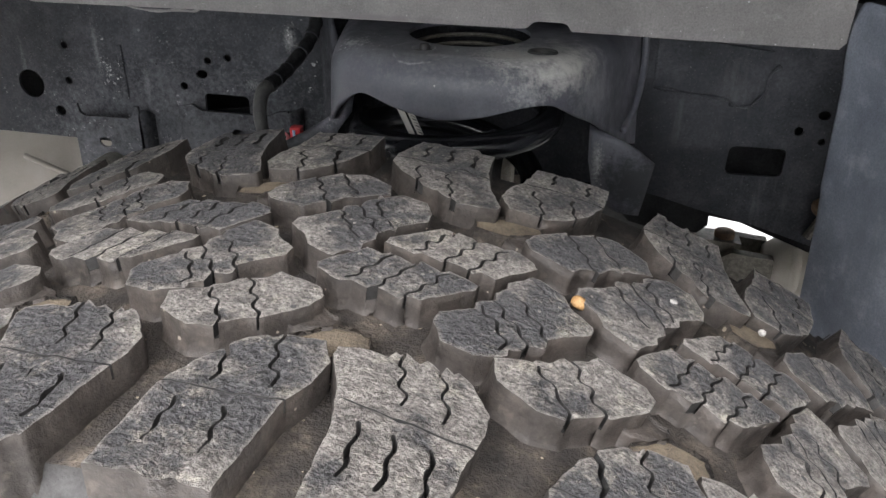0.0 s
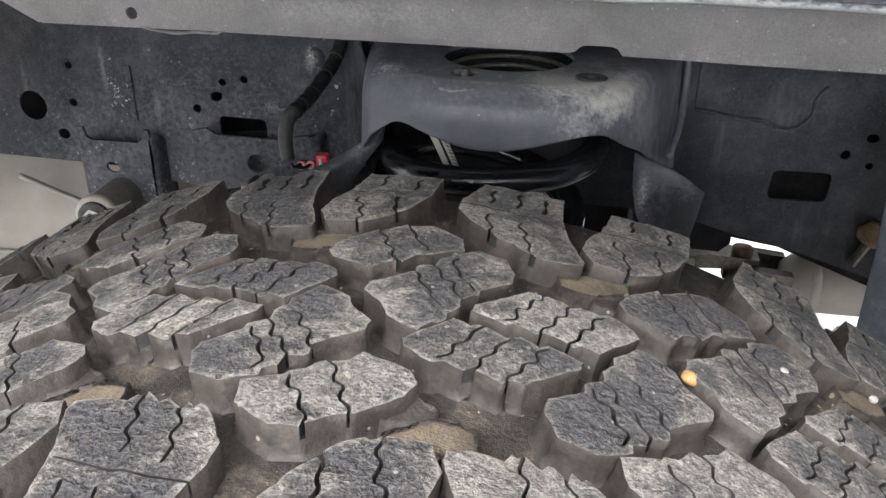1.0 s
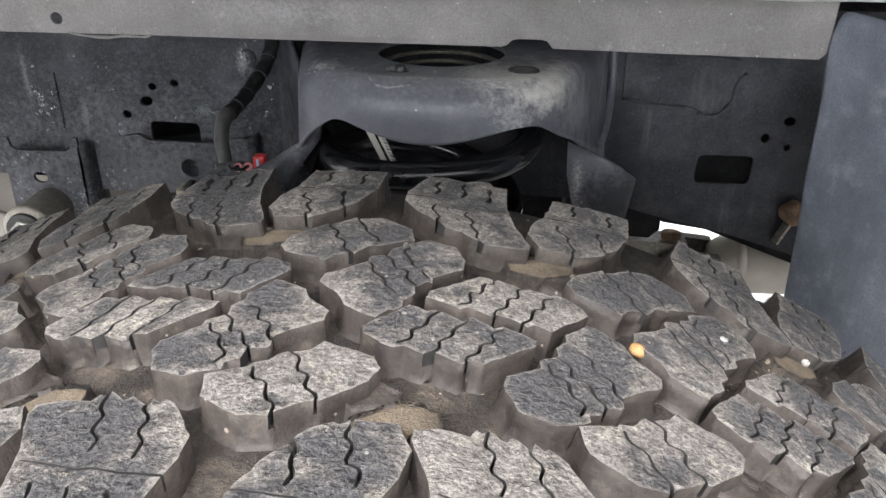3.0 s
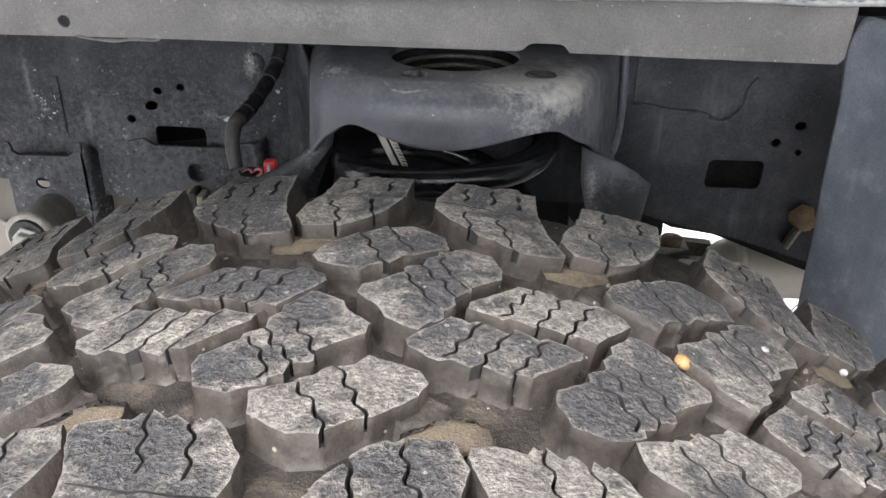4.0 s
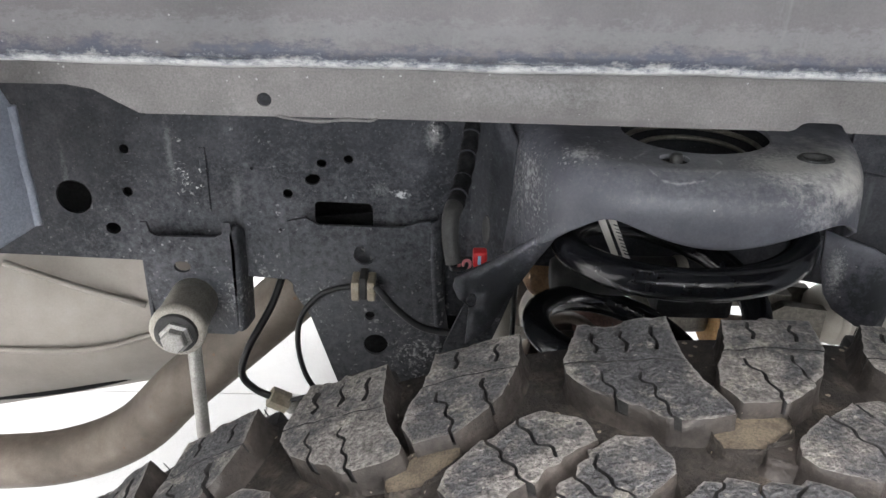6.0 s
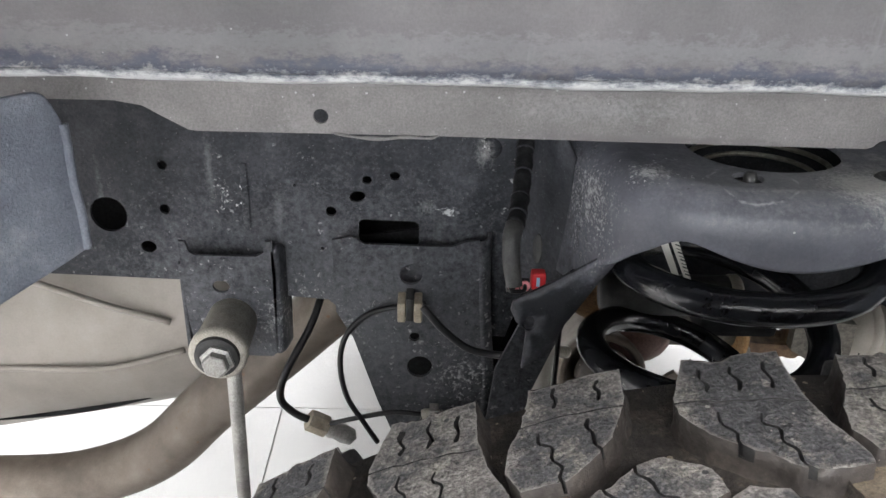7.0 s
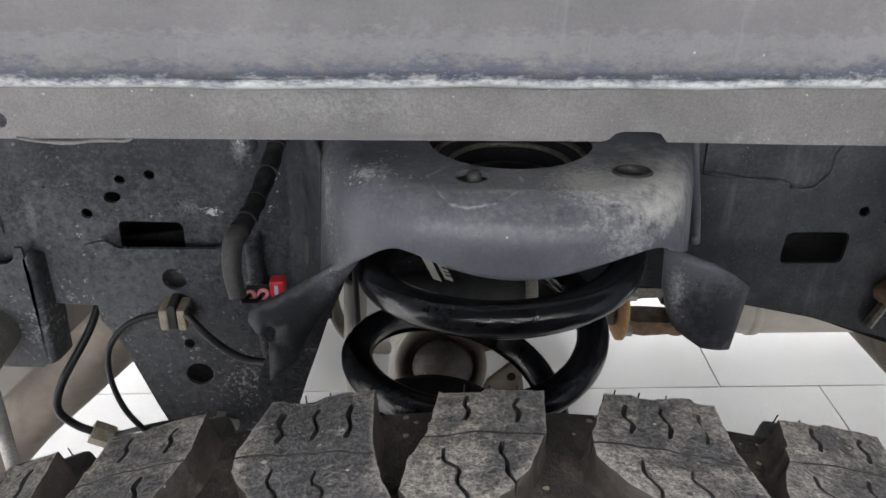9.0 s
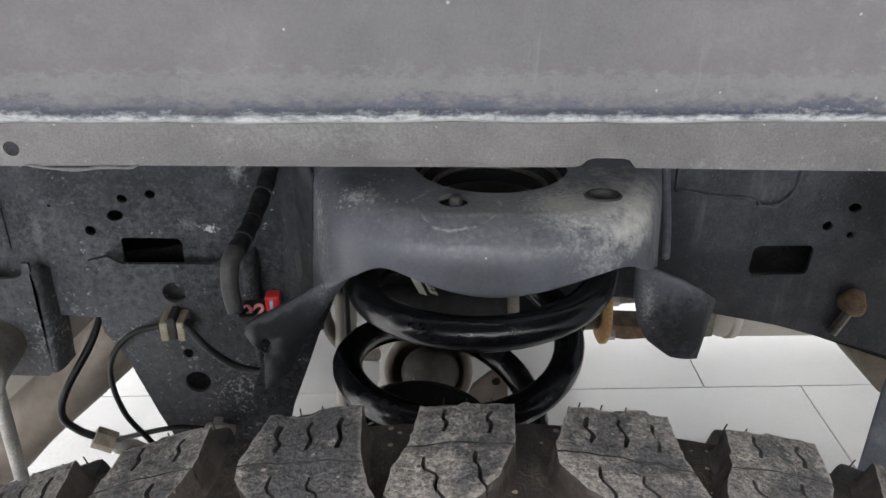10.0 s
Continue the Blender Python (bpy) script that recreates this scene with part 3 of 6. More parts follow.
def sheet(name, outer, holes, thick, place, material, parent=None, label="", step=0.02, smooth=False):
    """Sheet metal with holes: outline and holes in (u, w); place(u, w, t) gives the point at depth t, 0 to thick."""
    outer = dense(outer, step)
    us, ws = [p[0] for p in outer], [p[1] for p in outer]
    extra = []
    nu, nw = int((max(us) - min(us)) / step), int((max(ws) - min(ws)) / step)
    for i in range(1, nu):
        for j in range(1, nw):
            q = (min(us) + i * step, min(ws) + j * step)
            if inside(q, outer) and edge_distance(q, outer) > step * 0.4 and not any(inside(q, h) or edge_distance(q, h) < step * 0.25 for h in holes):
                extra.append(q)
    pts, tris = triangles([outer, *holes], extra)
    keep = []
    for f in tris:
        c = (sum(pts[k][0] for k in f) / 3, sum(pts[k][1] for k in f) / 3)
        if inside(c, outer) and not any(inside(c, h) for h in holes):
            keep.append(f)
    n = len(pts)
    verts = [place(u, w, 0.0) for u, w in pts] + [place(u, w, thick) for u, w in pts]
    faces = list(keep) + [tuple(n + k for k in reversed(f)) for f in keep]
    count = {}
    for f in keep:
        for a, b in zip(f, f[1:] + f[:1]):
            count[(a, b)] = 1
    for a, b in list(count):
        if (b, a) not in count:
            faces.append((b, a, n + a, n + b))
    return mesh_object(name, verts, faces, material, None, smooth, parent, label)


def poly_prism(bm, outline, y0, y1):
    """Extrude an outline in (x, z) from y0 to y1."""
    a = [bm.verts.new((x, y0, z)) for x, z in outline]
    b = [bm.verts.new((x, y1, z)) for x, z in outline]
    bm.faces.new(a)
    bm.faces.new(b)
    for k in range(len(a)):
        j = (k + 1) % len(a)
        bm.faces.new((a[k], a[j], b[j], b[k]))


# ---- the hall ----
FLOOR_Z = -0.1180
bm = bmesh.new()
box(bm, -5, 5, -5, 7, -0.22, FLOOR_Z - 0.004)
floor = tagged(part("floor", bm, GROUT), "floor of glossy white tiles with thin grey joints", "floor", kind="structure")
# walls, windows, ceiling and its lamps are unseen, added round the truck
bm = bmesh.new()
box(bm, -5.15, -5, -5, 7, -0.13, 3.5)
tagged(part("wall_west", bm, WALL), "plain white painted wall of the hall", "wall", kind="structure")
bm = bmesh.new()
box(bm, 5, 5.15, -5, 7, -0.13, 3.5)
tagged(part("wall_east", bm, WALL), "plain white painted wall of the hall", "wall", kind="structure")


def window_wall(name, number, y0, y1, wx, bays):
    """An unseen wall with one added wide window that begins at wx and has the given number of bays, 1.2 m each."""
    b = bmesh.new()
    we = wx + 1.2 * bays
    for x0, x1, z0, z1 in ((-5.15, wx, -0.13, 3.5), (we, 5.15, -0.13, 3.5), (wx, we, -0.13, 0.45), (wx, we, 3.05, 3.5)):
        box(b, x0, x1, y0, y1, z0, z1)
    tagged(part(name, b, WALL), "unseen white wall with an added wide window", "wall", kind="structure")
    w = thing(number, "unseen wide window added to light the truck", "window", kind="structure")
    for k in range(bays + 1):
        x = wx + 1.2 * k
        b = bmesh.new()
        box(b, x - 0.03, x + 0.03, y0 + 0.03, y1 - 0.03, 0.45, 3.05, 0.005)
        part("mullion", b, WALL, w)
    ym = (y0 + y1) / 2
    for k in range(bays):
        x = wx + 0.03 + 1.2 * k
        b = bmesh.new()
        box(b, x, x + 1.14, ym - 0.004 + (0.05 if y0 > 0 else -0.05), ym + 0.004 + (0.05 if y0 > 0 else -0.05), 0.45, 3.05)
        part("pane", b, SKY_GLOW, w, "glowing pane of the added unseen window")


window_wall("wall_south", "unseen_window_1", -5.15, -5.0, -3.6, 4)
window_wall("wall_north", "unseen_window_2", 7.0, 7.15, -3.6, 6)
bm = bmesh.new()
box(bm, -5.15, 5.15, -5.15, 7.15, 3.5, 3.6)
tagged(part("ceiling", bm, WALL), "plain white ceiling of the hall", "ceiling", kind="structure")
for lx, ly, watts in LAMPS:
    lamp = thing("unseen_ceiling_lamp", "unseen ceiling light panel added for light", "lamp", "ceiling light panels")
    bm = bmesh.new()
    box(bm, lx - 1.16, lx + 1.16, ly - 0.61, ly + 0.61, 3.44, 3.5, 0.008)
    part("frame", bm, WALL, lamp)
    bm = bmesh.new()
    box(bm, lx - 1.1, lx + 1.1, ly - 0.55, ly + 0.55, 3.42, 3.44)
    part("diffuser", bm, LAMP_GLOW, lamp)

# ---- the truck's body over the wheel ----
body = thing("truck_body", "dusty grey inner wheel arch of a truck body", "truck body")
PANEL_Y, EDGE_Z, BAND_Y = 0.472, 0.812, 0.517
bm = bmesh.new()
profile = [(PANEL_Y - 0.035, 1.10), (PANEL_Y - 0.012, 0.98), (PANEL_Y - 0.004, 0.88), (PANEL_Y - 0.0002, 0.830), (PANEL_Y - 0.0003, 0.822), (PANEL_Y - 0.0008, 0.8177)]
rows = []
XS = [-0.95 + 0.05 * k for k in range(34)]
for y, z in [*profile, *[(y + 0.0025, z) for y, z in reversed(profile)]]:
    rows.append([bm.verts.new((x, y, z)) for x in XS])
rows.append(rows[0])
for r0, r1 in zip(rows, rows[1:]):
    for k in range(len(XS) - 1):
        bm.faces.new((r0[k], r0[k + 1], r1[k + 1], r1[k]))
part("arch_panel", bm, PANEL_PAINT, body, "grey dusty panel with pale specks", True)


def strip(name, outline, material, x0, x1, label="", n=48):
    """A bar with the outline in (y, z), from x0 to x1, a little uneven."""
    b = bmesh.new()
    rr = []
    for k in range(n + 1):
        x = x0 + (x1 - x0) * k / n
        w = 0.0005 * math.sin(37 * x) + 0.0004 * math.sin(91 * x + 1)
        rr.append([b.verts.new((x, y, z + w)) for y, z in outline])
    for r0, r1 in zip(rr, rr[1:]):
        for k in range(len(outline)):
            j = (k + 1) % len(outline)
            b.faces.new((r0[k], r0[j], r1[j], r1[k]))
    b.faces.new(rr[0])
    b.faces.new(rr[-1])
    return part(name, b, material, body, label, True)


P = PANEL_Y
strip("bare_edge", [(P - 0.0008, 0.8176), (P + 0.0002, 0.8142), (P + 0.003, 0.8122), (P + 0.006, 0.8135), (P + 0.003, 0.8176)], PANEL_PAINT, -0.95, 0.70, "white worn edge")
strip("ledge", [(P + 0.004, 0.8123), (BAND_Y + 0.003, 0.8123), (BAND_Y + 0.003, 0.8150), (P + 0.004, 0.8150)], PANEL_PAINT, -0.95, 0.70)
zl = 0.7715
flange = [(-0.95, 0.8124), (-0.95, 0.788), (-0.47, 0.789), (-0.455, 0.7865), (-0.442, 0.779), (-0.431, zl + 0.0015), (-0.427, zl + 0.001), (-0.30, zl + 0.001), (-0.20, zl), (-0.056, zl - 0.001),
          (-0.0525, zl), (-0.049, zl + 0.0035), (-0.045, zl + 0.0045), (-0.029, zl + 0.0042), (-0.0255, zl + 0.003), (-0.022, zl - 0.0015), (0.05, zl - 0.003), (0.152, zl - 0.0045), (0.156, zl), (0.157, 0.8124)]
sheet("flange", flange, [round_hole(-0.3585, 0.7825, 0.0042)], 0.002, lambda u, w, t: (u, BAND_Y + t - 0.06 * (w - 0.79), w), BAND_PAINT, body, "pale grey dusty flange with a small hole", 0.02)
bm = bmesh.new()
tube(bm, spline([(-0.352, BAND_Y + 0.001, zl + 0.0015), (-0.340, BAND_Y + 0.001, zl - 0.0005), (-0.325, BAND_Y + 0.001, zl - 0.0012), (-0.312, BAND_Y + 0.001, zl + 0.0002), (-0.300, BAND_Y + 0.001, zl - 0.0004), (-0.294, BAND_Y + 0.001, zl + 0.0012)], 6), lambda f: 0.0006 + 0.0005 * math.sin(3.2 * f) + 0.0002 * math.sin(23 * f), 10)
part("sealant_drip", bm, BAND_PAINT, body, "pale dried sealant drip", True)
# floor pan is lengthened forward, unseen, to keep light off the underside
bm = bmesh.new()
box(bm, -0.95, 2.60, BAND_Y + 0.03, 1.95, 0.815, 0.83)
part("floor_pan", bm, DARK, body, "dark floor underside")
# from here on: unseen body parts, added only to block light
bm = bmesh.new()
box(bm, -1.05, 0.70, 0.0, P - 0.03, 1.10, 1.115)
part("arch_roof", bm, DARK, body)
bm = bmesh.new()
box(bm, -0.66, -0.64, 0.014, P - 0.036, 0.815, 1.099, 0.003)
part("arch_end", bm, DARK, body)
bm = bmesh.new()
box(bm, 0.40, 0.42, 0.014, P - 0.036, 0.815, 1.099, 0.003)
part("arch_end", bm, DARK, body)
bm = bmesh.new()
box(bm, -0.95, 2.60, 0.46, 1.95, 1.118, 1.9, 0.02)
part("side_wall", bm, PANEL_PAINT, body)
bm = bmesh.new()
box(bm, 0.40, 2.60, 1.92, 1.95, 0.44, 0.813, 0.008)
part("rocker_panel", bm, DARK, body, "unseen dark panel that blocks light from the far side")
bm = bmesh.new()
box(bm, 0.704, 2.60, -0.02, 0.01, 0.36, 1.112, 0.008)
part("rocker_panel", bm, DARK, body, "unseen dark panel that blocks light from the near side")
bm = bmesh.new()
arch = [(-1.05, 0.366), *((-0.129 + (0.60 if a > 90 else 0.78) * math.cos(radians(a)), min(1.066, 0.3165 + 0.78 * math.sin(radians(a)))) for a in range(176, 3, -4)), (0.70, 0.366)]
for (x0, z0), (x1, z1) in zip(arch, arch[1:]):
    poly_prism(bm, [(x0, z0), (x1, z1), (x1, 1.099), (x0, 1.099)], 0.0, 0.012)
bmesh.ops.remove_doubles(bm, verts=bm.verts[:], dist=1e-5)
part("fender", bm, PANEL_PAINT, body, "grey outer fender round the wheel opening")

# curved plastic liners fore and aft of the wheel


def liner(name, spine, z0, z1, lean, label):
    ob = thing(name, label, "wheel liner", "wheel arch liners")
    b = bmesh.new()
    line = spline([(x, y, 0) for x, y in spine], 10)
    outer, inner = [], []
    for i, q in enumerate(line):
        d = (line[min(i + 1, len(line) - 1)] - line[max(i - 1, 0)]).normalized()
        nrm = Vector((d.y, -d.x, 0)) * 0.003
        col0, col1 = [], []
        edge = min(1.0, i / 8)
        for k in range(73):
            f = k / 72
            top = z1 - 0.018 * (1 - edge) ** 2
            low = z0(q.x) if callable(z0) else z0
            z = low + (top - low) * f
            p = Vector((q.x + lean * (z - 0.72), q.y, z))
            fold = sum(1 / (1 + math.exp((z - level) / 0.0022)) for level in (0.755, 0.662))
            p -= nrm.normalized() * 0.0022 * fold
            col0.append(b.verts.new(p))
            col1.append(b.verts.new(p + nrm))
        outer.append(col0)
        inner.append(col1)
    for a0, a1 in ((outer, True), (inner, False)):
        for c0, c1 in zip(a0, a0[1:]):
            for k in range(72):
                b.faces.new((c0[k], c0[k + 1], c1[k + 1], c1[k]))
    for i in range(len(line) - 1):
        for k in (0, 72):
            b.faces.new((outer[i][k], outer[i + 1][k], inner[i + 1][k], inner[i][k]))
    for i in (0, len(line) - 1):
        for k in range(72):
            b.faces.new((outer[i][k], outer[i][k + 1], inner[i][k + 1], inner[i][k]))
    hem = [v.co.copy() for v in outer[0]][::3]
    part("skin", b, LINER, ob, "", True)
    b = bmesh.new()
    tube(b, hem, 0.0024, 10)
    part("rolled_edge", b, LINER, ob, "rounded inner edge", True)
    return ob


liner("wheel_liner", [(0.1605, 0.520), (0.168, 0.503), (0.194, 0.450), (0.26, 0.33), (0.36, 0.19), (0.42, 0.05)], 0.30, 0.800, -0.02, "blue-grey plastic wheel arch liner beside the tyre")
liner("wheel_liner", [(-0.474, 0.462), (-0.486, 0.446), (-0.53, 0.40), (-0.60, 0.33), (-0.70, 0.24)], lambda x: 0.728 + (x + 0.474) * 0.45, 0.811, 0.0, "blue-grey plastic wheel arch liner with a slanted lower edge")

# ---- the frame rail ----
frame_rail = thing("frame_rail", "dusty black steel ladder frame rail with punched holes", "vehicle frame")


def rail_y(x):
    return 0.6165 - 0.057 * (x + 0.32)


holes = [round_hole(-0.5285, 0.6715, 0.0135, 28), round_hole(-0.487, 0.6775, 0.0038), round_hole(-0.5025, 0.6470, 0.0058, 18, 0.0048), round_hole(-0.485, 0.711, 0.0034),
         round_hole(-0.342, 0.7062, 0.0036, 14, 0.0032), round_hole(-0.3225, 0.7100, 0.0037, 14, 0.0033), round_hole(-0.349, 0.6935, 0.0058, 16, 0.0042, 15), round_hole(-0.3678, 0.6815, 0.0038),
         slot_hole(-0.3485, -0.3055, 0.655, 0.6765, 0.004), round_hole(-0.375, 0.652, 0.0012, 8), round_hole(-0.393, 0.70, 0.0012, 8)]
web = [(-1.10, 0.621), (-0.43, 0.621), (-0.415, 0.612), (-0.372, 0.610), (-0.345, 0.585), (-0.24, 0.585), (-0.225, 0.64), (-0.20, 0.66), (-0.20, 0.775), (-1.10, 0.775)]
sheet("web", web, holes, 0.003, lambda u, w, t: (u, rail_y(u) + t, w), FRAME_PAINT, frame_rail, "black web plate with holes", 0.025)
holes_r = [slot_hole(0.1145, 0.1615, 0.6268, 0.6525, 0.005, 0.05), round_hole(0.1685, 0.669, 0.0040), round_hole(0.188, 0.661, 0.003), round_hole(0.186, 0.684, 0.005, 14, 0.004)]
web_r = [(-0.20, 0.615), (0.02, 0.608), (0.061, 0.601), (0.097, 0.591), (0.147, 0.580), (0.215, 0.559), (0.42, 0.49), (0.9, 0.40), (0.9, 0.62), (0.42, 0.70), (0.25, 0.775), (-0.20, 0.775)]
sheet("web", web_r, holes_r, 0.003, lambda u, w, t: (u, 0.643 + t, w), FRAME_PAINT, frame_rail, "black web plate with a rectangular slot", 0.03)
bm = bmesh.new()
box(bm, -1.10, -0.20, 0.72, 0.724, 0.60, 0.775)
# small plate added to block the bright gap beside the spring
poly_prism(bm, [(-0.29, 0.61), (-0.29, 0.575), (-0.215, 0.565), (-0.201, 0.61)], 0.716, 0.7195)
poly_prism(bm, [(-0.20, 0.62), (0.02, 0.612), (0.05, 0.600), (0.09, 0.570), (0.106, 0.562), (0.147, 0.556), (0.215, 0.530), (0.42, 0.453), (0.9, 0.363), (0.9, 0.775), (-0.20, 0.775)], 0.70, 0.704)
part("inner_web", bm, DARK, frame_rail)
# block added to keep the gap behind the spring dark
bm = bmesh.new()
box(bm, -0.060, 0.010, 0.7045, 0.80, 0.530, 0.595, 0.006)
part("rear_bracket", bm, DARK, frame_rail, "dark block added behind the spring")
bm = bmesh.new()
box(bm, -1.10, 0.9, 0.62, 0.722, 0.775, 0.779)
part("top_flange", bm, FRAME_PAINT, frame_rail)
bm = bmesh.new()
box(bm, -1.10, -0.345, 0.668, 0.721, 0.606, 0.609)
part("bottom_flange", bm, FRAME_PAINT, frame_rail)
bm = bmesh.new()
poly_prism(bm, [(0.046, 0.701), (0.115, 0.692), (0.128, 0.694), (0.135, 0.702), (0.137, 0.735), (0.046, 0.745)], 0.6395, 0.6425)
patch = part("patch_plate", bm, FRAME_PAINT, frame_rail, "overlapping patch plate")
bm = bmesh.new()
tube(bm, spline([(0.046, 0.6400, 0.7005), (0.080, 0.6395, 0.6965), (0.106, 0.6390, 0.6935), (0.111, 0.6385, 0.6895), (0.122, 0.6385, 0.6885), (0.129, 0.6390, 0.6935), (0.135, 0.6395, 0.702), (0.137, 0.6395, 0.716), (0.144, 0.640, 0.724)], 8), lambda f: 0.0014 + 0.0006 * math.sin(40 * f), 8)
part("weld_edge", bm, FRAME_PAINT, patch, "uneven weld along the plate", True)
for cx, cz in ((-0.258, 0.733),):
    bm = bmesh.new()
    lathe(bm, [(0, 0.008), (0.001, 0.0075), (0.0025, 0.005), (0.0028, 0)], (cx, rail_y(cx), cz), (0, -1, 0), 16)
    part("weld_blob", bm, FRAME_PAINT, frame_rail, "grey weld blob", True)
for x0, x1, z0, z1 in ((-0.4305, -0.4255, 0.665, 0.715),):
    bm = bmesh.new()
    box(bm, x0, x1, rail_y(x0) - 0.002, rail_y(x0), z0, z1, 0.0009)
    part("rib", bm, FRAME_PAINT, frame_rail)

# link bracket
bracket = part("link_bracket", bmesh.new(), FRAME_PAINT, frame_rail, "folded black bracket")
sheet("bracket_face", [(-0.4735, 0.640), (-0.4735, 0.663), (-0.469, 0.663), (-0.467, 0.655), (-0.462, 0.652), (-0.420, 0.652), (-0.415, 0.655), (-0.413, 0.664), (-0.4085, 0.664), (-0.4065, 0.640), (-0.4085, 0.590), (-0.409, 0.573), (-0.413, 0.569), (-0.438, 0.570), (-0.470, 0.580), (-0.4725, 0.600)],
      [round_hole(-0.4465, 0.6275, 0.0062, 16, 0.0050)], 0.003, lambda u, w, t: (u, 0.604 + t, w), FRAME_PAINT, bracket, "", 0.02)
bm = bmesh.new()
box(bm, -0.4760, -0.4730, 0.605, rail_y(-0.4745) + 0.012, 0.575, 0.645, 0.001)
part("bracket_flange", bm, FRAME_PAINT, bracket)
sheet("bracket_flange", [(0, 0.572), (0.024, 0.570), (0.027, 0.600), (0.0265, 0.640), (0.022, 0.6485), (0.015, 0.6520), (0.010, 0.6575), (0.004, 0.6600), (0, 0.6560)], [], 0.003,
      lambda u, w, t: (-0.4065 + 0.10 * u + 0.0025 * (1 - math.exp(-u / 0.003)) - t, 0.604 + u, w), FRAME_PAINT, bracket, "bent flange with a ragged top", 0.004, True)

# gusset plate that carries the brake line
gusset = sheet("gusset_plate", [(-0.3655, 0.669), (-0.352, 0.672), (-0.343, 0.6665), (-0.282, 0.6655), (-0.272, 0.670), (-0.263, 0.671), (-0.2625, 0.640), (-0.260, 0.600), (-0.256, 0.555), (-0.258, 0.49), (-0.318, 0.49), (-0.335, 0.535), (-0.352, 0.590), (-0.364, 0.612)],
               [round_hole(-0.3105, 0.6435, 0.0083, 20), round_hole(-0.3035, 0.566, 0.0094, 20), round_hole(-0.3075, 0.592, 0.0038, 12), round_hole(-0.309, 0.6265, 0.0060, 16)], 0.003,
               lambda u, w, t: (u, 0.598 + t, w), FRAME_PAINT, frame_rail, "black gusset plate with round holes", 0.02)
sheet("gusset_flange", [(0, 0.490), (0.045, 0.490), (0.045, 0.668), (0.012, 0.672), (0, 0.669)], [], 0.003,
      lambda u, w, t: (float(np.interp(w, [0.49, 0.555, 0.60, 0.64, 0.67], [-0.258, -0.256, -0.260, -0.2625, -0.263])) + 0.009 * math.sin(min(u / 0.014, 1.0) * math.pi / 2) - t * 0.9 * min(u / 0.014, 1.0), 0.598 + 0.009 * (1 - math.cos(min(u / 0.014, 1.0) * math.pi / 2)) + max(0.0, u - 0.014) + t * (1 - min(u / 0.014, 1.0)), w), FRAME_PAINT, gusset, "rounded fold of the gusset", 0.004, True)
# near-black back plate stands for the shade behind the holes and fold
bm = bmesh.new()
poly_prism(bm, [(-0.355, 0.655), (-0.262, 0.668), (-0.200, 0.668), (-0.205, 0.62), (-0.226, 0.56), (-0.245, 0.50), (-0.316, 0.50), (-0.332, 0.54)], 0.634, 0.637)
part("gusset_back", bm, DARK, gusset, "dark plate standing for the shaded recess")
bm = bmesh.new()
box(bm, -0.2625, -0.196, 0.638, 0.641, 0.665, 0.775)
part("recess_plate", bm, FRAME_PAINT, frame_rail)

# ---- spring seat: a pressed tower welded to the rail ----
seat = thing("spring_seat", "blue-black dusty pressed steel spring seat welded to the frame", "spring seat")
PLAN = spline([(-0.222, 0.636, 0), (-0.216, 0.600, 0), (-0.209, 0.560, 0), (-0.2015, 0.526, 0), (-0.196, 0.506, 0), (-0.186, 0.490, 0), (-0.168, 0.477, 0), (-0.140, 0.467, 0), (-0.105, 0.463, 0), (-0.065, 0.464, 0), (-0.036, 0.470, 0), (-0.013, 0.488, 0), (0.005, 0.527, 0), (0.020, 0.580, 0), (0.036, 0.645, 0)], 8)


def seat_low(x, y):
    """Height of the lower edge along the plan."""
    if y > 0.53:
        return 0.672 - (y - 0.53) * 0.25 if x < -0.1 else 0.697 - (y - 0.53) * 0.45
    return float(np.interp(x, [-0.20, -0.188, -0.165, -0.140, -0.118, -0.093, -0.066, -0.045, -0.025, 0.0, 0.01], [0.694, 0.713, 0.7325, 0.724, 0.7185, 0.7175, 0.724, 0.7295, 0.7300, 0.708, 0.697]))


TOP = 0.757
RIM = 0.020
MID = Vector((-0.10, 0.60, 0))
lows = [seat_low(q.x, q.y) for q in PLAN]
lows = np.convolve(np.pad(lows, 4, mode="edge"), np.array([1, 2, 3, 4, 5, 4, 3, 2, 1]) / 25, mode="valid")
levels = []
for q, low in zip(PLAN, lows):
    inward = (MID - q).normalized()
    col = []
    dent = 0.0025 * math.exp(-((q.x + 0.02) / 0.03) ** 2)
    for f in (0.0, 0.1, 0.28, 0.46, 0.64, 0.82, 1.0):
        z = low + (TOP - RIM - low) * f
        slant = (z - 0.66) / (TOP - RIM - 0.66)
        col.append(Vector((q.x, q.y, z)) + inward * (0.0045 * slant + dent * slant))
    for a in (22, 45, 68, 90):
        col.append(col[6] + inward * RIM * (1 - math.cos(radians(a))) + Vector((0, 0, RIM * math.sin(radians(a)))))
    edge = col[-1]
    col.append(edge + inward * 0.0015)
    col.append(edge + inward * 0.0040)
    levels.append(col)
verts, faces = [], []
nc = len(levels[0])
for col in levels:
    verts += col
for i in range(len(levels) - 1):
    for k in range(nc - 1):
        a = i * nc + k
        faces.append((a, a + nc, a + nc + 1, a + 1))
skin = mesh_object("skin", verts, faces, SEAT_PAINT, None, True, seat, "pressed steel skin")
border = {i * nc + nc - 1 for i in range(len(levels))}
sharp = skin.data.attributes.new("sharp_edge", "BOOLEAN", "EDGE")
sharp.data.foreach_set("value", [e.vertices[0] in border and e.vertices[1] in border for e in skin.data.edges])
mod = skin.modifiers.new("thickness", "SOLIDIFY")
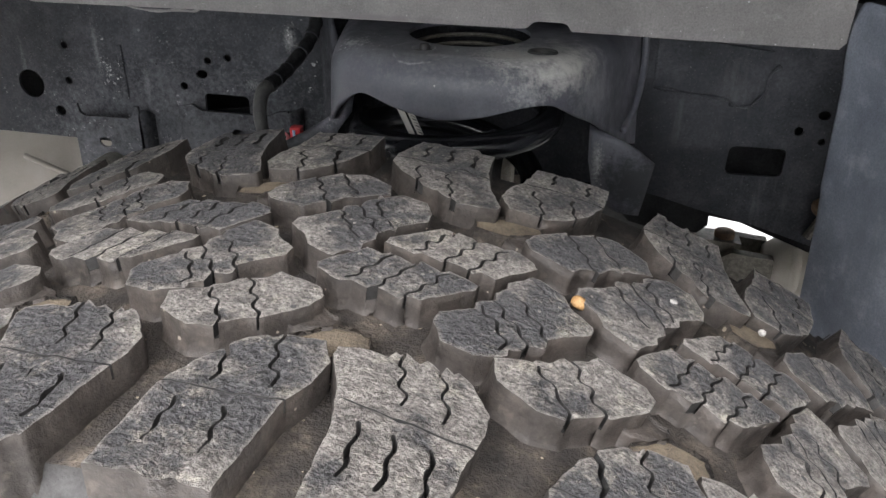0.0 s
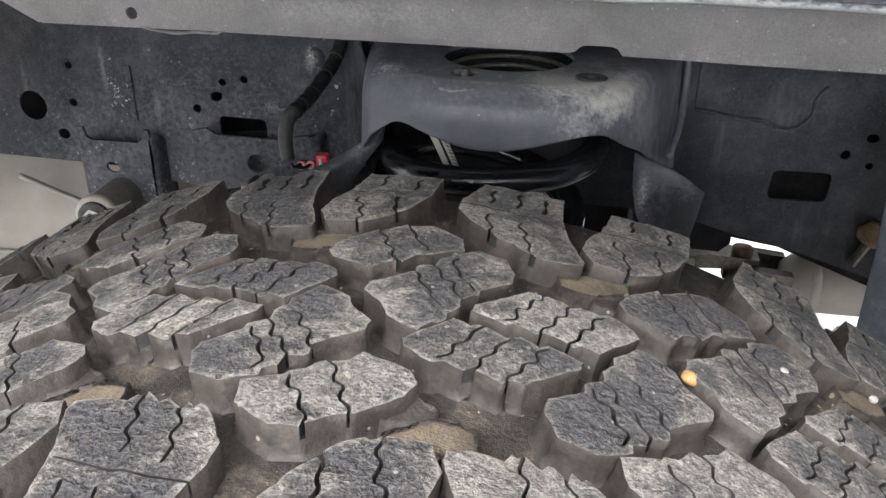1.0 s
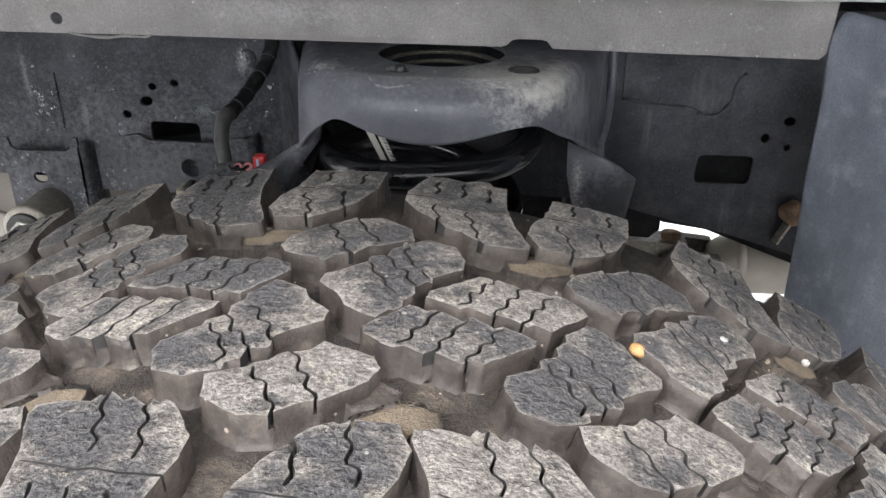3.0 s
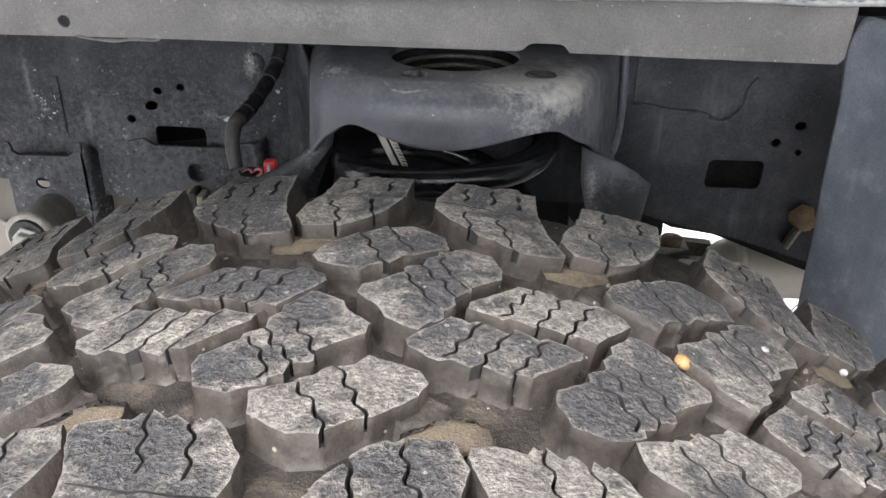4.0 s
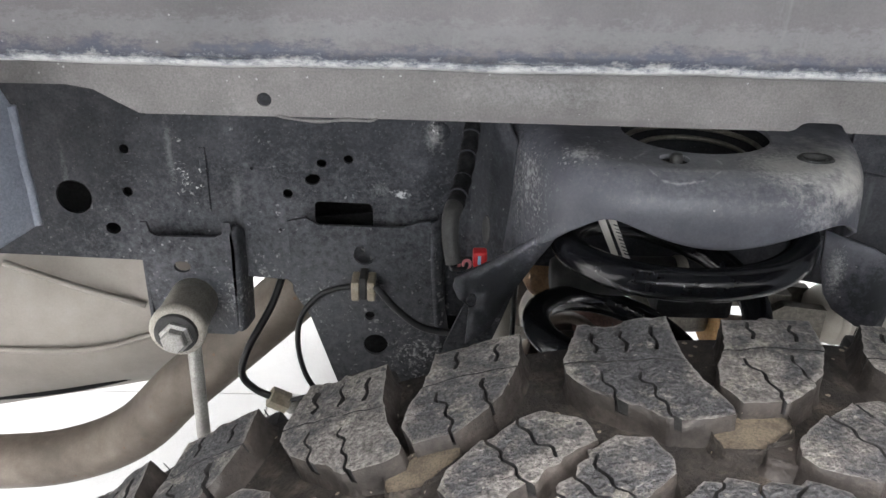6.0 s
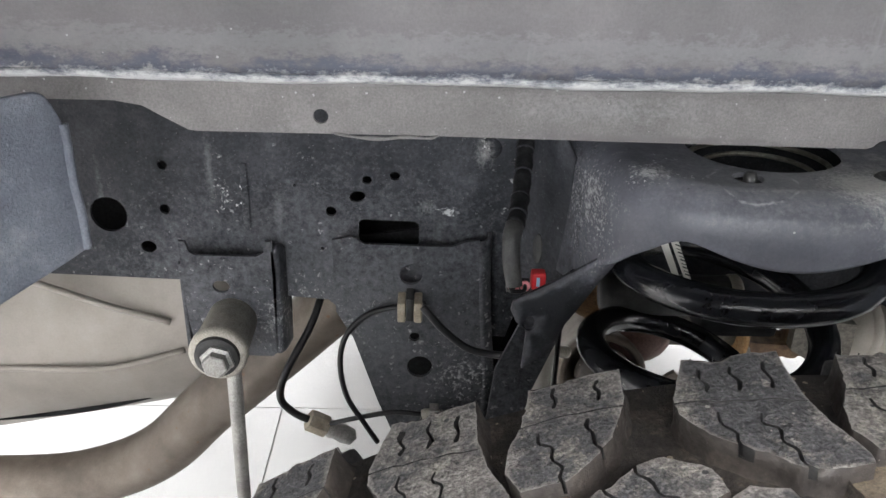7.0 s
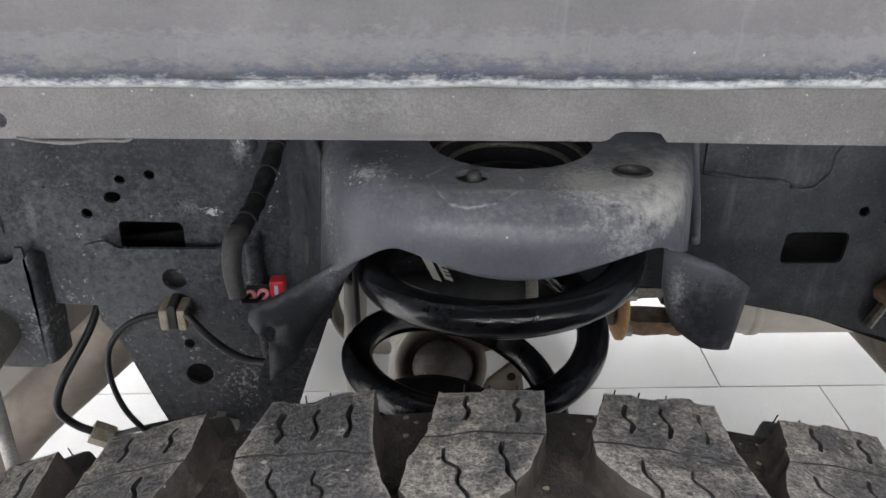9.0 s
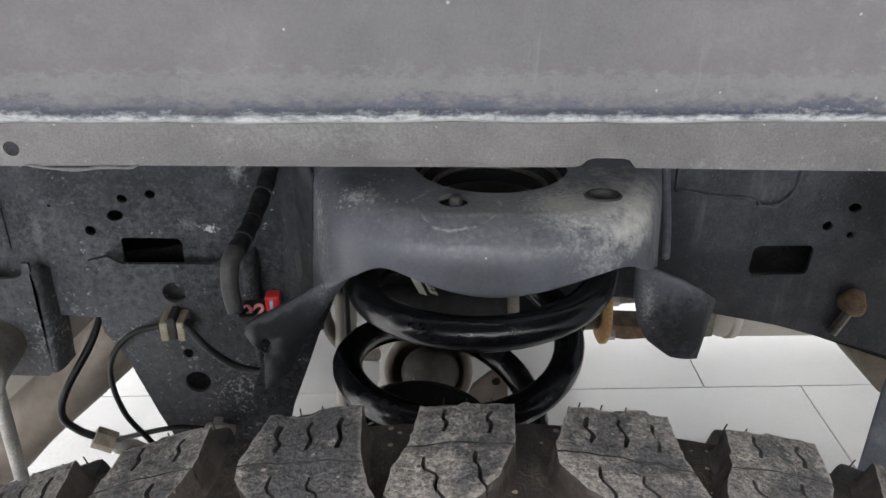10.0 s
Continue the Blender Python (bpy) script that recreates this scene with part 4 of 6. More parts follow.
mod.thickness, mod.offset = 0.003, -1.0
rim = [(c[-3].x, c[-3].y) for c in levels]
lid = [*rim, (0.03, 0.652), (-0.215, 0.652)]
big = round_hole(-0.0985, 0.556, 0.0460, 36, 0.0420)
sheet("top_plate", lid, [big, round_hole(-0.1235, 0.5050, 0.0088, 18, 0.0085), round_hole(-0.0405, 0.5095, 0.0098, 20, 0.0072, 8)], 0.003, lambda u, w, t: (u, w, TOP - 0.00003 - t), SEAT_PAINT, seat, "top plate with a wide round opening", 0.02)
bm = bmesh.new()
lathe(bm, [(-0.012, 0.0038), (0.003, 0.0038), (0.0050, 0.0028), (0.0053, 0.0)], (-0.1225, 0.5045, TOP - 0.002), (0, 0, 1), 16)
stud = part("stud", bm, RUBBER_BLACK, seat, "threaded steel stud", True)
bm = bmesh.new()
lathe(bm, [(-0.004, 0.0), (-0.004, 0.0048), (-0.001, 0.0052), (0.0012, 0.0060), (0.0014, 0.0072), (0.0002, 0.0082), (-0.004, 0.0070)], (0, 0, 0), (0, 0, 1), 24)
for v in bm.verts:
    v.co = Vector((v.co.x * 1.32 - 0.0405, v.co.y + 0.5095, v.co.z + TOP))
part("grommet", bm, RUBBER_BLACK, seat, "dark rubber grommet in the oval hole", True)
bm = bmesh.new()
lathe(bm, [(-0.030, 0.047), (-0.022, 0.0465), (-0.018, 0.042), (-0.016, 0.030), (-0.030, 0.026), (-0.032, 0.0)], (-0.0985, 0.556, TOP - 0.012), (0, 0, 1), 36)
part("rubber_isolator", bm, RUBBER_BLACK, seat, "black rubber isolator inside the seat", True)
for ring_r, ring_z in ((0.0425, 0.010), (0.0345, 0.015)):
    bm = bmesh.new()
    tube(bm, [(-0.0985 + ring_r * math.cos(k * math.tau / 48), 0.556 + ring_r * 0.93 * math.sin(k * math.tau / 48), TOP - ring_z) for k in range(49)], 0.0016, 10, False)
    part("isolator_rib", bm, OLD_STEEL, seat, "dull rib of the isolator", True)
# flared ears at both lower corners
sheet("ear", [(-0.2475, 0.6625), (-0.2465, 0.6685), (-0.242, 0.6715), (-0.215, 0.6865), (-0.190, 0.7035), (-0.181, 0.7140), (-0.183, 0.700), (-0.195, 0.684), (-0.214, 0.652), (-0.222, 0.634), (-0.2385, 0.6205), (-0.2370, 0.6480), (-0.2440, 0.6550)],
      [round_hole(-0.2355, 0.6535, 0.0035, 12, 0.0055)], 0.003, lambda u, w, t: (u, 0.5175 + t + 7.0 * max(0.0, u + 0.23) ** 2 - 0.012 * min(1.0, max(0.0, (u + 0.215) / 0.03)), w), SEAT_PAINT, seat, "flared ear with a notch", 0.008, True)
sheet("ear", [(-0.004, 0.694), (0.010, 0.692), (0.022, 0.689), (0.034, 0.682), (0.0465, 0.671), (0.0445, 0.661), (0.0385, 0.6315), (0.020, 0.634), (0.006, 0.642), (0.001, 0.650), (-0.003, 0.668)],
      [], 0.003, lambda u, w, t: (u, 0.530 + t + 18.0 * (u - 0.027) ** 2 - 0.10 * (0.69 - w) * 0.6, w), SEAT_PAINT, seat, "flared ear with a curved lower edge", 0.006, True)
WEB = spline([(-0.262, 0.6150, 0), (-0.247, 0.6130, 0), (-0.234, 0.6085, 0), (-0.2235, 0.5990, 0), (-0.2165, 0.585, 0), (-0.2085, 0.572, 0)], 12)


def web_point(u, w, t):
    """Along the hollow between rail and seat, with a shallow dent."""
    f = min(max(u, 0.0), 1.0) * (len(WEB) - 1)
    k = min(int(f), len(WEB) - 2)
    p = WEB[k].lerp(WEB[k + 1], f - k)
    d = (WEB[k + 1] - WEB[k]).normalized()
    deep = 0.003 * math.exp(-((u - 0.35) / 0.09) ** 2 - ((w - 0.70) / 0.06) ** 2)
    return (p.x - d.y * (t + deep), p.y + d.x * (t + deep), w)


sheet("side_web", [(0, 0.628), (1, 0.628), (1, 0.742), (0.8, 0.757), (0.6, 0.764), (0, 0.764)], [], 0.003, web_point, FRAME_PAINT, seat, "hollow dark web beside the rail", 0.02, True)
# black oval stands for a slot in the web, its shade as colour
bm = bmesh.new()
bmesh.ops.create_uvsphere(bm, u_segments=20, v_segments=12, radius=1.0)
for v in bm.verts:
    v.co = Vector((-0.2228 + 0.0027 * v.co.y - 0.0013 * v.co.x, 0.5975 - 0.0042 * v.co.y - 0.0009 * v.co.x, 0.666 + 0.0115 * v.co.z))
part("plug", bm, RUBBER_BLACK, seat, "dark oval standing for a slot", True)
bm = bmesh.new()
tube(bm, spline([(0.034, 0.640, 0.757), (0.036, 0.636, 0.72), (0.030, 0.60, 0.695), (0.022, 0.57, 0.684)], 10), 0.0028, 8)
part("weld_bead", bm, SEAT_PAINT, seat, "pale weld bead", True)
bm = bmesh.new()
tube(bm, spline([(-0.222, 0.632, 0.76), (-0.221, 0.630, 0.72), (-0.219, 0.622, 0.69)], 10), 0.003, 8)
part("weld_bead", bm, SEAT_PAINT, seat, "", True)

# ---- coil spring ----
spring = thing("coil_spring", "gloss black painted steel coil spring under its seat", "coil spring")
CX, CY, CR = -0.1035, 0.531, 0.0700
turns = np.linspace(-0.35, 4.0, 260)
zs = np.interp(turns, [-0.35, 0, 0.25, 0.5, 0.75, 1.0, 1.25, 1.5, 1.75, 2.0, 3.0, 3.6, 4.0], [0.716, 0.704, 0.7000, 0.689, 0.668, 0.640, 0.628, 0.624, 0.597, 0.560, 0.480, 0.450, 0.446])
zs = np.convolve(np.pad(zs, 9, mode="edge"), np.ones(19) / 19, mode="valid")
# the axle hangs low, so the spring leans inboard and forward on its way down
line = [(CX - 0.19 * (0.70 - z) + CR * math.cos(-t * math.tau), CY + 0.16 * (0.70 - z) + CR * math.sin(-t * math.tau), z) for t, z in zip(turns, zs)]
bm = bmesh.new()
tube(bm, line, 0.0098, 16)
coil = part("coil", bm, SPRING_PAINT, spring, "", True)
for k, x0 in enumerate((-0.1495, -0.1425)):
    bm = bmesh.new()
    poly_prism(bm, [(x0 + 0.0080, 0.6710), (x0 + 0.0132, 0.6690), (x0 - 0.0020, 0.7030), (x0 - 0.0072, 0.7030)], 0.5490, 0.5497)
    tag = part("tag", bm, PAPER, coil, "white printed paper tag")
    if k:
        for n in range(9):
            bm = bmesh.new()
            z = 0.6735 + 0.0026 * n
            dx = 0.0083 - 0.00117 * n
            poly_prism(bm, [(x0 + dx, z), (x0 + dx + 0.0034, z - 0.0012), (x0 + dx + 0.0033, z - 0.0003 - 0.0004 * (n % 2)), (x0 + dx - 0.0001, z + 0.0009 - 0.0004 * (n % 2))], 0.5484, 0.5488)
            part("tag_bar", bm, INK, tag)
pan = thing("lower_spring_seat", "black steel spring pan on the axle with a rusty tab", "spring seat")
bm = bmesh.new()
lathe(bm, [(-0.02, 0.05), (-0.018, 0.084), (-0.006, 0.092), (0.004, 0.093), (0.004, 0.089), (-0.010, 0.080), (-0.010, 0.0)], (-0.148, 0.572, 0.446), (0, 0, 1), 40)
part("pan", bm, DARK, pan, "", True)
bm = bmesh.new()
poly_prism(bm, [(-0.098, 0.405), (-0.046, 0.405), (-0.0505, 0.440), (-0.0535, 0.457), (-0.0595, 0.4635), (-0.066, 0.459), (-0.084, 0.442)], 0.748, 0.753)
tab = part("tab", bm, PIPE_STEEL, pan, "pale rusty tab with a bolt hole")
# solid dark disc paints the shade of a hole on the tab
bm = bmesh.new()
lathe(bm, [(0.0, 0.0), (0.0, 0.0042), (0.001, 0.0042), (0.001, 0.0)], (-0.0620, 0.747, 0.4475), (0, 1, 0), 16)
part("bolt_hole", bm, DARK, tab, "dark disc standing for a bolt hole")
bm = bmesh.new()
lathe(bm, [(-0.100, 0.0), (-0.100, 0.040), (-0.030, 0.044), (-0.012, 0.056), (-0.002, 0.060), (0.002, 0.0595), (0.001, 0.055), (-0.006, 0.048), (-0.006, 0.0)], (-0.142, 0.598, 0.517), (0, 0, 1), 36)
part("striker_cup", bm, DARK, pan, "dark bump stop cup inside the spring", True)
axle = thing("rear_axle", "tan dusty steel axle tube with its housing", "axle")
bm = bmesh.new()
lathe(bm, [(0.0, 0.0), (0.0, 0.036), (0.40, 0.036), (0.42, 0.044), (0.52, 0.050), (0.525, 0.054), (0.535, 0.054), (0.54, 0.049), (0.68, 0.047), (0.72, 0.040), (1.4, 0.036), (1.4, 0.0)], (-0.135, 0.335, 0.318), (0, 1, 0), 36)
part("housing", bm, PIPE_STEEL, axle, "", True)
bm = bmesh.new()
lathe(bm, [(0.0, 0.0), (0.0, 0.060), (0.012, 0.060), (0.012, 0.0)], (-0.135, 0.330, 0.3165), (0, 1, 0), 32)
part("hub_flange", bm, ZINC, axle)

# ---- stabiliser link on its bracket ----
link = thing("stabiliser_link", "dull zinc stabiliser drop link with a rubber bushing and hex bolt", "stabiliser link")
LC = Vector((-0.4405, 0.560, 0.6005))
bm = bmesh.new()
lathe(bm, [(0.050, 0.0), (0.050, 0.0175), (0.006, 0.0185), (0.003, 0.0200), (-0.002, 0.0200), (-0.004, 0.0180), (-0.004, 0.0)], LC, (0, 1, 0), 32)
part("bushing", bm, BUSH_RUBBER, link, "grey dusty bushing", True)
bm = bmesh.new()
lathe(bm, [(0.0, 0.0155), (-0.003, 0.0150), (-0.004, 0.0120), (-0.004, 0.0)], LC + Vector((0, -0.004, 0)), (0, 1, 0), 28)
part("washer", bm, RUBBER_BLACK, link)
bm = bmesh.new()
lathe(bm, [(0.004, 0.0118), (-0.001, 0.0118), (-0.002, 0.0090), (-0.0075, 0.0090), (-0.0085, 0.0078), (-0.0085, 0.0)], LC + Vector((0.001, -0.009, -0.001)), (0, 1, 0), 6)
part("hex_bolt", bm, ZINC, link, "zinc hex bolt head")
bm = bmesh.new()
tube(bm, [LC + Vector((0.006, 0.012, -0.014)), LC + Vector((0.0055, 0.012, -0.05)), LC + Vector((0.002, 0.014, -0.24))], 0.0052, 14)
part("rod", bm, ZINC, link, "straight zinc rod", True)

# ---- exhaust ----
muffler = thing("muffler", "large dusty beige oval exhaust muffler", "muffler")
verts, faces = [], []
MX0, MX1, SEG = -1.05, -0.500, 44
prof = [(-0.5, 0.02), (-0.495, 0.5), (-0.485, 0.82), (-0.47, 0.93), (-0.45, 0.965), (-0.44, 0.985), (-0.425, 0.97), (-0.2, 0.99), (0, 1.0), (0.2, 0.99), (0.425, 0.97), (0.44, 0.985), (0.45, 0.965), (0.47, 0.93), (0.485, 0.82), (0.495, 0.5), (0.5, 0.02)]
for f, r in prof:
    for k in range(SEG):
        a = k * math.tau / SEG
        ca, sa = math.cos(a), math.sin(a)
        yy = 0.175 * math.copysign(abs(ca) ** 0.75, ca) * r
        zz = 0.138 * math.copysign(abs(sa) ** 0.85, sa) * r
        mx = MX0 + (MX1 - MX0) * (f + 0.5)
        verts.append((mx, 0.985 + yy, 0.434 + 0.19 * (mx + 0.65) + zz))
for i in range(len(prof) - 1):
    for k in range(SEG):
        j = (k + 1) % SEG
        faces.append((i * SEG + k, i * SEG + j, (i + 1) * SEG + j, (i + 1) * SEG + k))
faces.append(tuple(range(SEG)))
faces.append(tuple(range((len(prof) - 1) * SEG, len(prof) * SEG)))
mesh_object("shell", verts, faces, MUFFLER_STEEL, None, True, muffler)
for pts in ([(-0.55, 0.815, 0.435), (-0.63, 0.808, 0.415), (-0.74, 0.809, 0.412), (-0.90, 0.815, 0.40)], [(-0.56, 0.812, 0.470), (-0.62, 0.809, 0.490), (-0.70, 0.815, 0.515)]):
    bm = bmesh.new()
    tube(bm, spline(pts, 8), 0.0035, 8)
    part("pressed_rib", bm, MUFFLER_STEEL, muffler, "raised pressed rib", True)
bm = bmesh.new()
tube(bm, spline([(-0.86, 0.985, 0.50), (-0.86, 0.985, 0.62), (-0.86, 0.95, 0.70), (-0.86, 0.95, 0.815)], 6), 0.006, 10)
part("hanger_rod", bm, DARK, muffler, "dark hanger rod", True)
bm = bmesh.new()
tube(bm, spline([(-1.02, 0.822, 0.300), (-0.85, 0.832, 0.322), (-0.70, 0.838, 0.336), (-0.60, 0.846, 0.356), (-0.53, 0.87, 0.375)], 8), 0.004, 8)
part("seam", bm, DARK, muffler, "dark folded lower seam", True)
pipe = thing("exhaust_pipe", "tan heat-stained bent exhaust pipe", "exhaust pipe")
bm = bmesh.new()
tube(bm, spline([(-1.10, 0.76, 0.300), (-0.85, 0.755, 0.305), (-0.70, 0.75, 0.312), (-0.625, 0.75, 0.326), (-0.563, 0.75, 0.358), (-0.513, 0.75, 0.410), (-0.460, 0.75, 0.460), (-0.413, 0.75, 0.505), (-0.370, 0.755, 0.545), (-0.33, 0.77, 0.58), (-0.27, 0.82, 0.60), (-0.2, 0.92, 0.60)], 8), 0.0285, 24)
part("tube", bm, PIPE_STEEL, pipe, "", True)

# ---- lines and wires ----


def cable(name, pts, r, material, label, category="cable"):
    b = bmesh.new()
    tube(b, spline(pts, 10), r, 12)
    ob = part(name, b, material, None, "", True)
    return tagged(ob, label, category)


cable("brake_hose", [(-0.374, 0.650, 0.660), (-0.377, 0.648, 0.618), (-0.386, 0.628, 0.586), (-0.404, 0.606, 0.555), (-0.409, 0.600, 0.535), (-0.400, 0.600, 0.521), (-0.386, 0.600, 0.513)], 0.0030, CABLE, "black rubber brake hose hanging from the frame", "hose")
cable("sensor_wire", [(-0.300, 0.588, 0.626), (-0.318, 0.585, 0.625), (-0.340, 0.585, 0.618), (-0.356, 0.585, 0.600), (-0.361, 0.586, 0.575), (-0.357, 0.588, 0.545), (-0.345, 0.590, 0.520), (-0.335, 0.592, 0.500)], 0.0021, CABLE, "thin black sensor wire looped below its clip", "wire")
cable("brake_line", [(-0.302, 0.582, 0.627), (-0.287, 0.576, 0.612), (-0.270, 0.572, 0.600), (-0.252, 0.566, 0.599), (-0.235, 0.556, 0.606), (-0.225, 0.550, 0.62)], 0.0027, CABLE, "dusty black brake line running along the gusset", "hose")
cable("sensor_wire", [(-0.372, 0.598, 0.512), (-0.350, 0.593, 0.522), (-0.322, 0.590, 0.530), (-0.295, 0.592, 0.526)], 0.0020, CABLE, "thin dusty wire between the hose fitting and bracket", "wire")
clip = thing("line_clip", "tan plastic line clip on the gusset plate", "clip")
for x in (-0.3165, -0.3050):
    bm = bmesh.new()
    box(bm, x - 0.0029, x + 0.0029, 0.580, 0.598, 0.6145, 0.6300, 0.0015)
    part("jaw", bm, TAN_PLASTIC, clip)
bm = bmesh.new()
box(bm, -0.3135, -0.3085, 0.581, 0.598, 0.6150, 0.6330, 0.001)
part("band", bm, RUBBER_BLACK, clip, "black rubber band")
fitting = thing("hose_fitting", "dusty tan brass hose fitting", "hose fitting")
d = Vector((0.85, 0.1, -0.5)).normalized()
bm = bmesh.new()
lathe(bm, [(-0.012, 0.0), (-0.012, 0.0085), (0.004, 0.0085), (0.004, 0.0)], (-0.378, 0.600, 0.509), d, 6)
part("nut", bm, TAN_PLASTIC, fitting)
bm = bmesh.new()
lathe(bm, [(0.004, 0.006), (0.008, 0.0075), (0.012, 0.0065), (0.018, 0.0075), (0.026, 0.0065), (0.030, 0.0)], (-0.378, 0.600, 0.509), d, 14)
part("collar", bm, ZINC, fitting, "", True)
clamp = thing("wire_clamp", "dusty grey clamp holding the wire at the gusset", "clamp")
bm = bmesh.new()
lathe(bm, [(-0.010, 0.0), (-0.010, 0.0035), (-0.007, 0.0048), (0.005, 0.0048), (0.007, 0.0040), (0.012, 0.0040), (0.013, 0.0)], (-0.292, 0.592, 0.5262), (0.98, 0.02, -0.12), 14)
part("sleeve", bm, BUSH_RUBBER, clamp, "", True)
bm = bmesh.new()
box(bm, -0.2955, -0.2885, 0.5880, 0.5990, 0.5305, 0.5330, 0.0008)
part("tongue", bm, ZINC, clamp, "zinc clamp tongue")
harness = thing("wiring_harness", "black taped wiring harness hanging beside the spring seat", "wiring")
bm = bmesh.new()
HL = spline([(-0.2330, 0.622, 0.775), (-0.2340, 0.610, 0.755), (-0.2370, 0.592, 0.736), (-0.2425, 0.552, 0.7225), (-0.2480, 0.522, 0.7165)], 14)
tube(bm, HL, lambda f: 0.0055 + 0.0004 * math.sin(f * 60), 14)
part("taped_loom", bm, TAPE, harness, "", True)
for k in (14, 26, 34, 42, 50):
    q, q2 = HL[k], HL[k + 1]
    bm = bmesh.new()
    tube(bm, [q, q + (q2 - q).normalized() * 0.0009], 0.0062, 14)
    part("tape_edge", bm, FRAME_PAINT, harness, "grey tape edge")
bm = bmesh.new()
tube(bm, spline([(-0.2470, 0.527, 0.7170), (-0.2500, 0.516, 0.7140), (-0.2505, 0.508, 0.7020), (-0.2480, 0.504, 0.6870)], 10), lambda f: 0.0058 - 0.0010 * f, 16)
part("boot", bm, RUBBER_BLACK, harness, "black rubber boot", True)
plug = thing("connector", "small red and pink plastic wiring connector with pale blue print", "connector")
bm = bmesh.new()
box(bm, -0.2352, -0.2262, 0.5255, 0.5345, 0.6725, 0.6835, 0.0018)
shell = part("shell", bm, RED, plug)
bm = bmesh.new()
box(bm, -0.2322, -0.2302, 0.5247, 0.5254, 0.6755, 0.6815)
part("print", bm, BLUE, shell)
for k, sx in enumerate((-0.2392, -0.2462)):
    bm = bmesh.new()
    lathe(bm, [(0.0, 0.0012), (0.0, 0.0028), (0.0012, 0.0033), (0.0030, 0.0033), (0.0030, 0.0012), (0.0, 0.0012)], (sx, 0.5275 - 0.0012 * k, 0.6745 - 0.0004 * k), (0.12, -0.86, 0.5), 18)
    seal = part("seal", bm, PINK, plug, "pink rubber wire seal", True)
    bm = bmesh.new()
    tube(bm, spline([(sx, 0.534, 0.6708), (sx, 0.5285, 0.6740), (sx - 0.0002, 0.5225, 0.6765), (sx - 0.002, 0.517, 0.6765), (-0.2490, 0.513, 0.6785 + 0.002 * k)], 8), 0.0013, 8)
    part("wire", bm, CABLE, seal, "thin black wire", True)
bm = bmesh.new()
box(bm, -0.2500, -0.2352, 0.5300, 0.5360, 0.6680, 0.6760, 0.0015)
part("socket", bm, RUBBER_BLACK, plug, "black plug body behind the seals")

# ---- the far side under the truck ----
shaft = thing("propeller_shaft", "cream propeller shaft with a rusty universal joint at the axle", "drive shaft")
SX, SY, SZ = 0.255, 1.05, 0.339
bm = bmesh.new()
lathe(bm, [(0.0, 0.0), (0.0, 0.028), (0.012, 0.037), (0.022, 0.042), (1.25, 0.042), (1.25, 0.0)], (SX, SY, SZ), (1, 0, 0), 36)
tube_part = part("tube", bm, CREAM, shaft, "", True)
bm = bmesh.new()
lathe(bm, [(0.030, 0.0415), (0.032, 0.0448), (0.042, 0.0448), (0.044, 0.0415)], (SX, SY, SZ), (1, 0, 0), 36)
part("weld_ring", bm, CREAM, tube_part, "raised weld ring", True)
for k in (-1, 1):
    bm = bmesh.new()
    poly_prism(bm, [(0.182, 0.339 - 0.016), (0.205, 0.339 - 0.030), (0.262, 0.339 - 0.024), (0.262, 0.339 + 0.024), (0.205, 0.339 + 0.030), (0.182, 0.339 + 0.016)], SY + k * 0.030 - 0.008, SY + k * 0.030 + 0.008)
    part("yoke_fork", bm, OLD_STEEL, shaft, "dark steel yoke fork")
bm = bmesh.new()
tube(bm, [(0.198, SY, SZ - 0.045), (0.198, SY, SZ + 0.045)], 0.014, 18)
part("joint_cross", bm, RUST, shaft, "rusty joint cross", True)
for k in (-1, 1):
    bm = bmesh.new()
    poly_prism(bm, [(0.122, SZ + k * 0.012), (0.140, SZ + k * 0.018), (0.215, SZ + k * 0.022), (0.219, SZ + k * 0.036), (0.150, SZ + k * 0.040), (0.122, SZ + k * 0.034)], SY - 0.020, SY + 0.020)
    part("flange_ear", bm, RUST if k < 0 else OLD_STEEL, shaft, "rusty flange ear" if k < 0 else "dark flange ear")
bm = bmesh.new()
lathe(bm, [(0.0, 0.0), (0.0, 0.046), (0.002, 0.050), (0.008, 0.050), (0.010, 0.046), (0.010, 0.0)], (0.112, SY, SZ), (1, 0, 0), 32)
part("flange_plate", bm, ORANGE, shaft, "orange rusty flange plate", True)
for k in range(4):
    a = math.tau * (k + 0.5) / 4
    bm = bmesh.new()
    lathe(bm, [(0.0, 0.0), (0.0, 0.0075), (0.010, 0.0075), (0.011, 0.0)], (0.122, SY + 0.038 * math.cos(a), SZ + 0.038 * math.sin(a)), (1, 0, 0), 6)
    part("flange_bolt", bm, ZINC, shaft)
# plate added above the axle so that the gap there stays dark
filler_plate = thing("axle_gap_filler", "dark plate added to close the gap above the axle", "bracket")
bm = bmesh.new()
poly_prism(bm, [(0.030, 0.815), (0.034, 0.47), (0.055, 0.447), (0.085, 0.440), (0.140, 0.438), (0.152, 0.450), (0.150, 0.60), (0.150, 0.815)], 0.92, 0.95)
part("plate", bm, DARK, filler_plate)
diff = thing("differential", "dusty dark differential nose behind the drive shaft flange", "differential")
bm = bmesh.new()
lathe(bm, [(0.0, 0.0), (0.0, 0.030), (-0.02, 0.031), (-0.05, 0.030), (-0.085, 0.030), (-0.105, 0.016), (-0.212, 0.014), (-0.215, 0.0)], (0.110, SY, SZ), (1, 0, 0), 36)
part("nose_casting", bm, OLD_STEEL, diff, "", True)

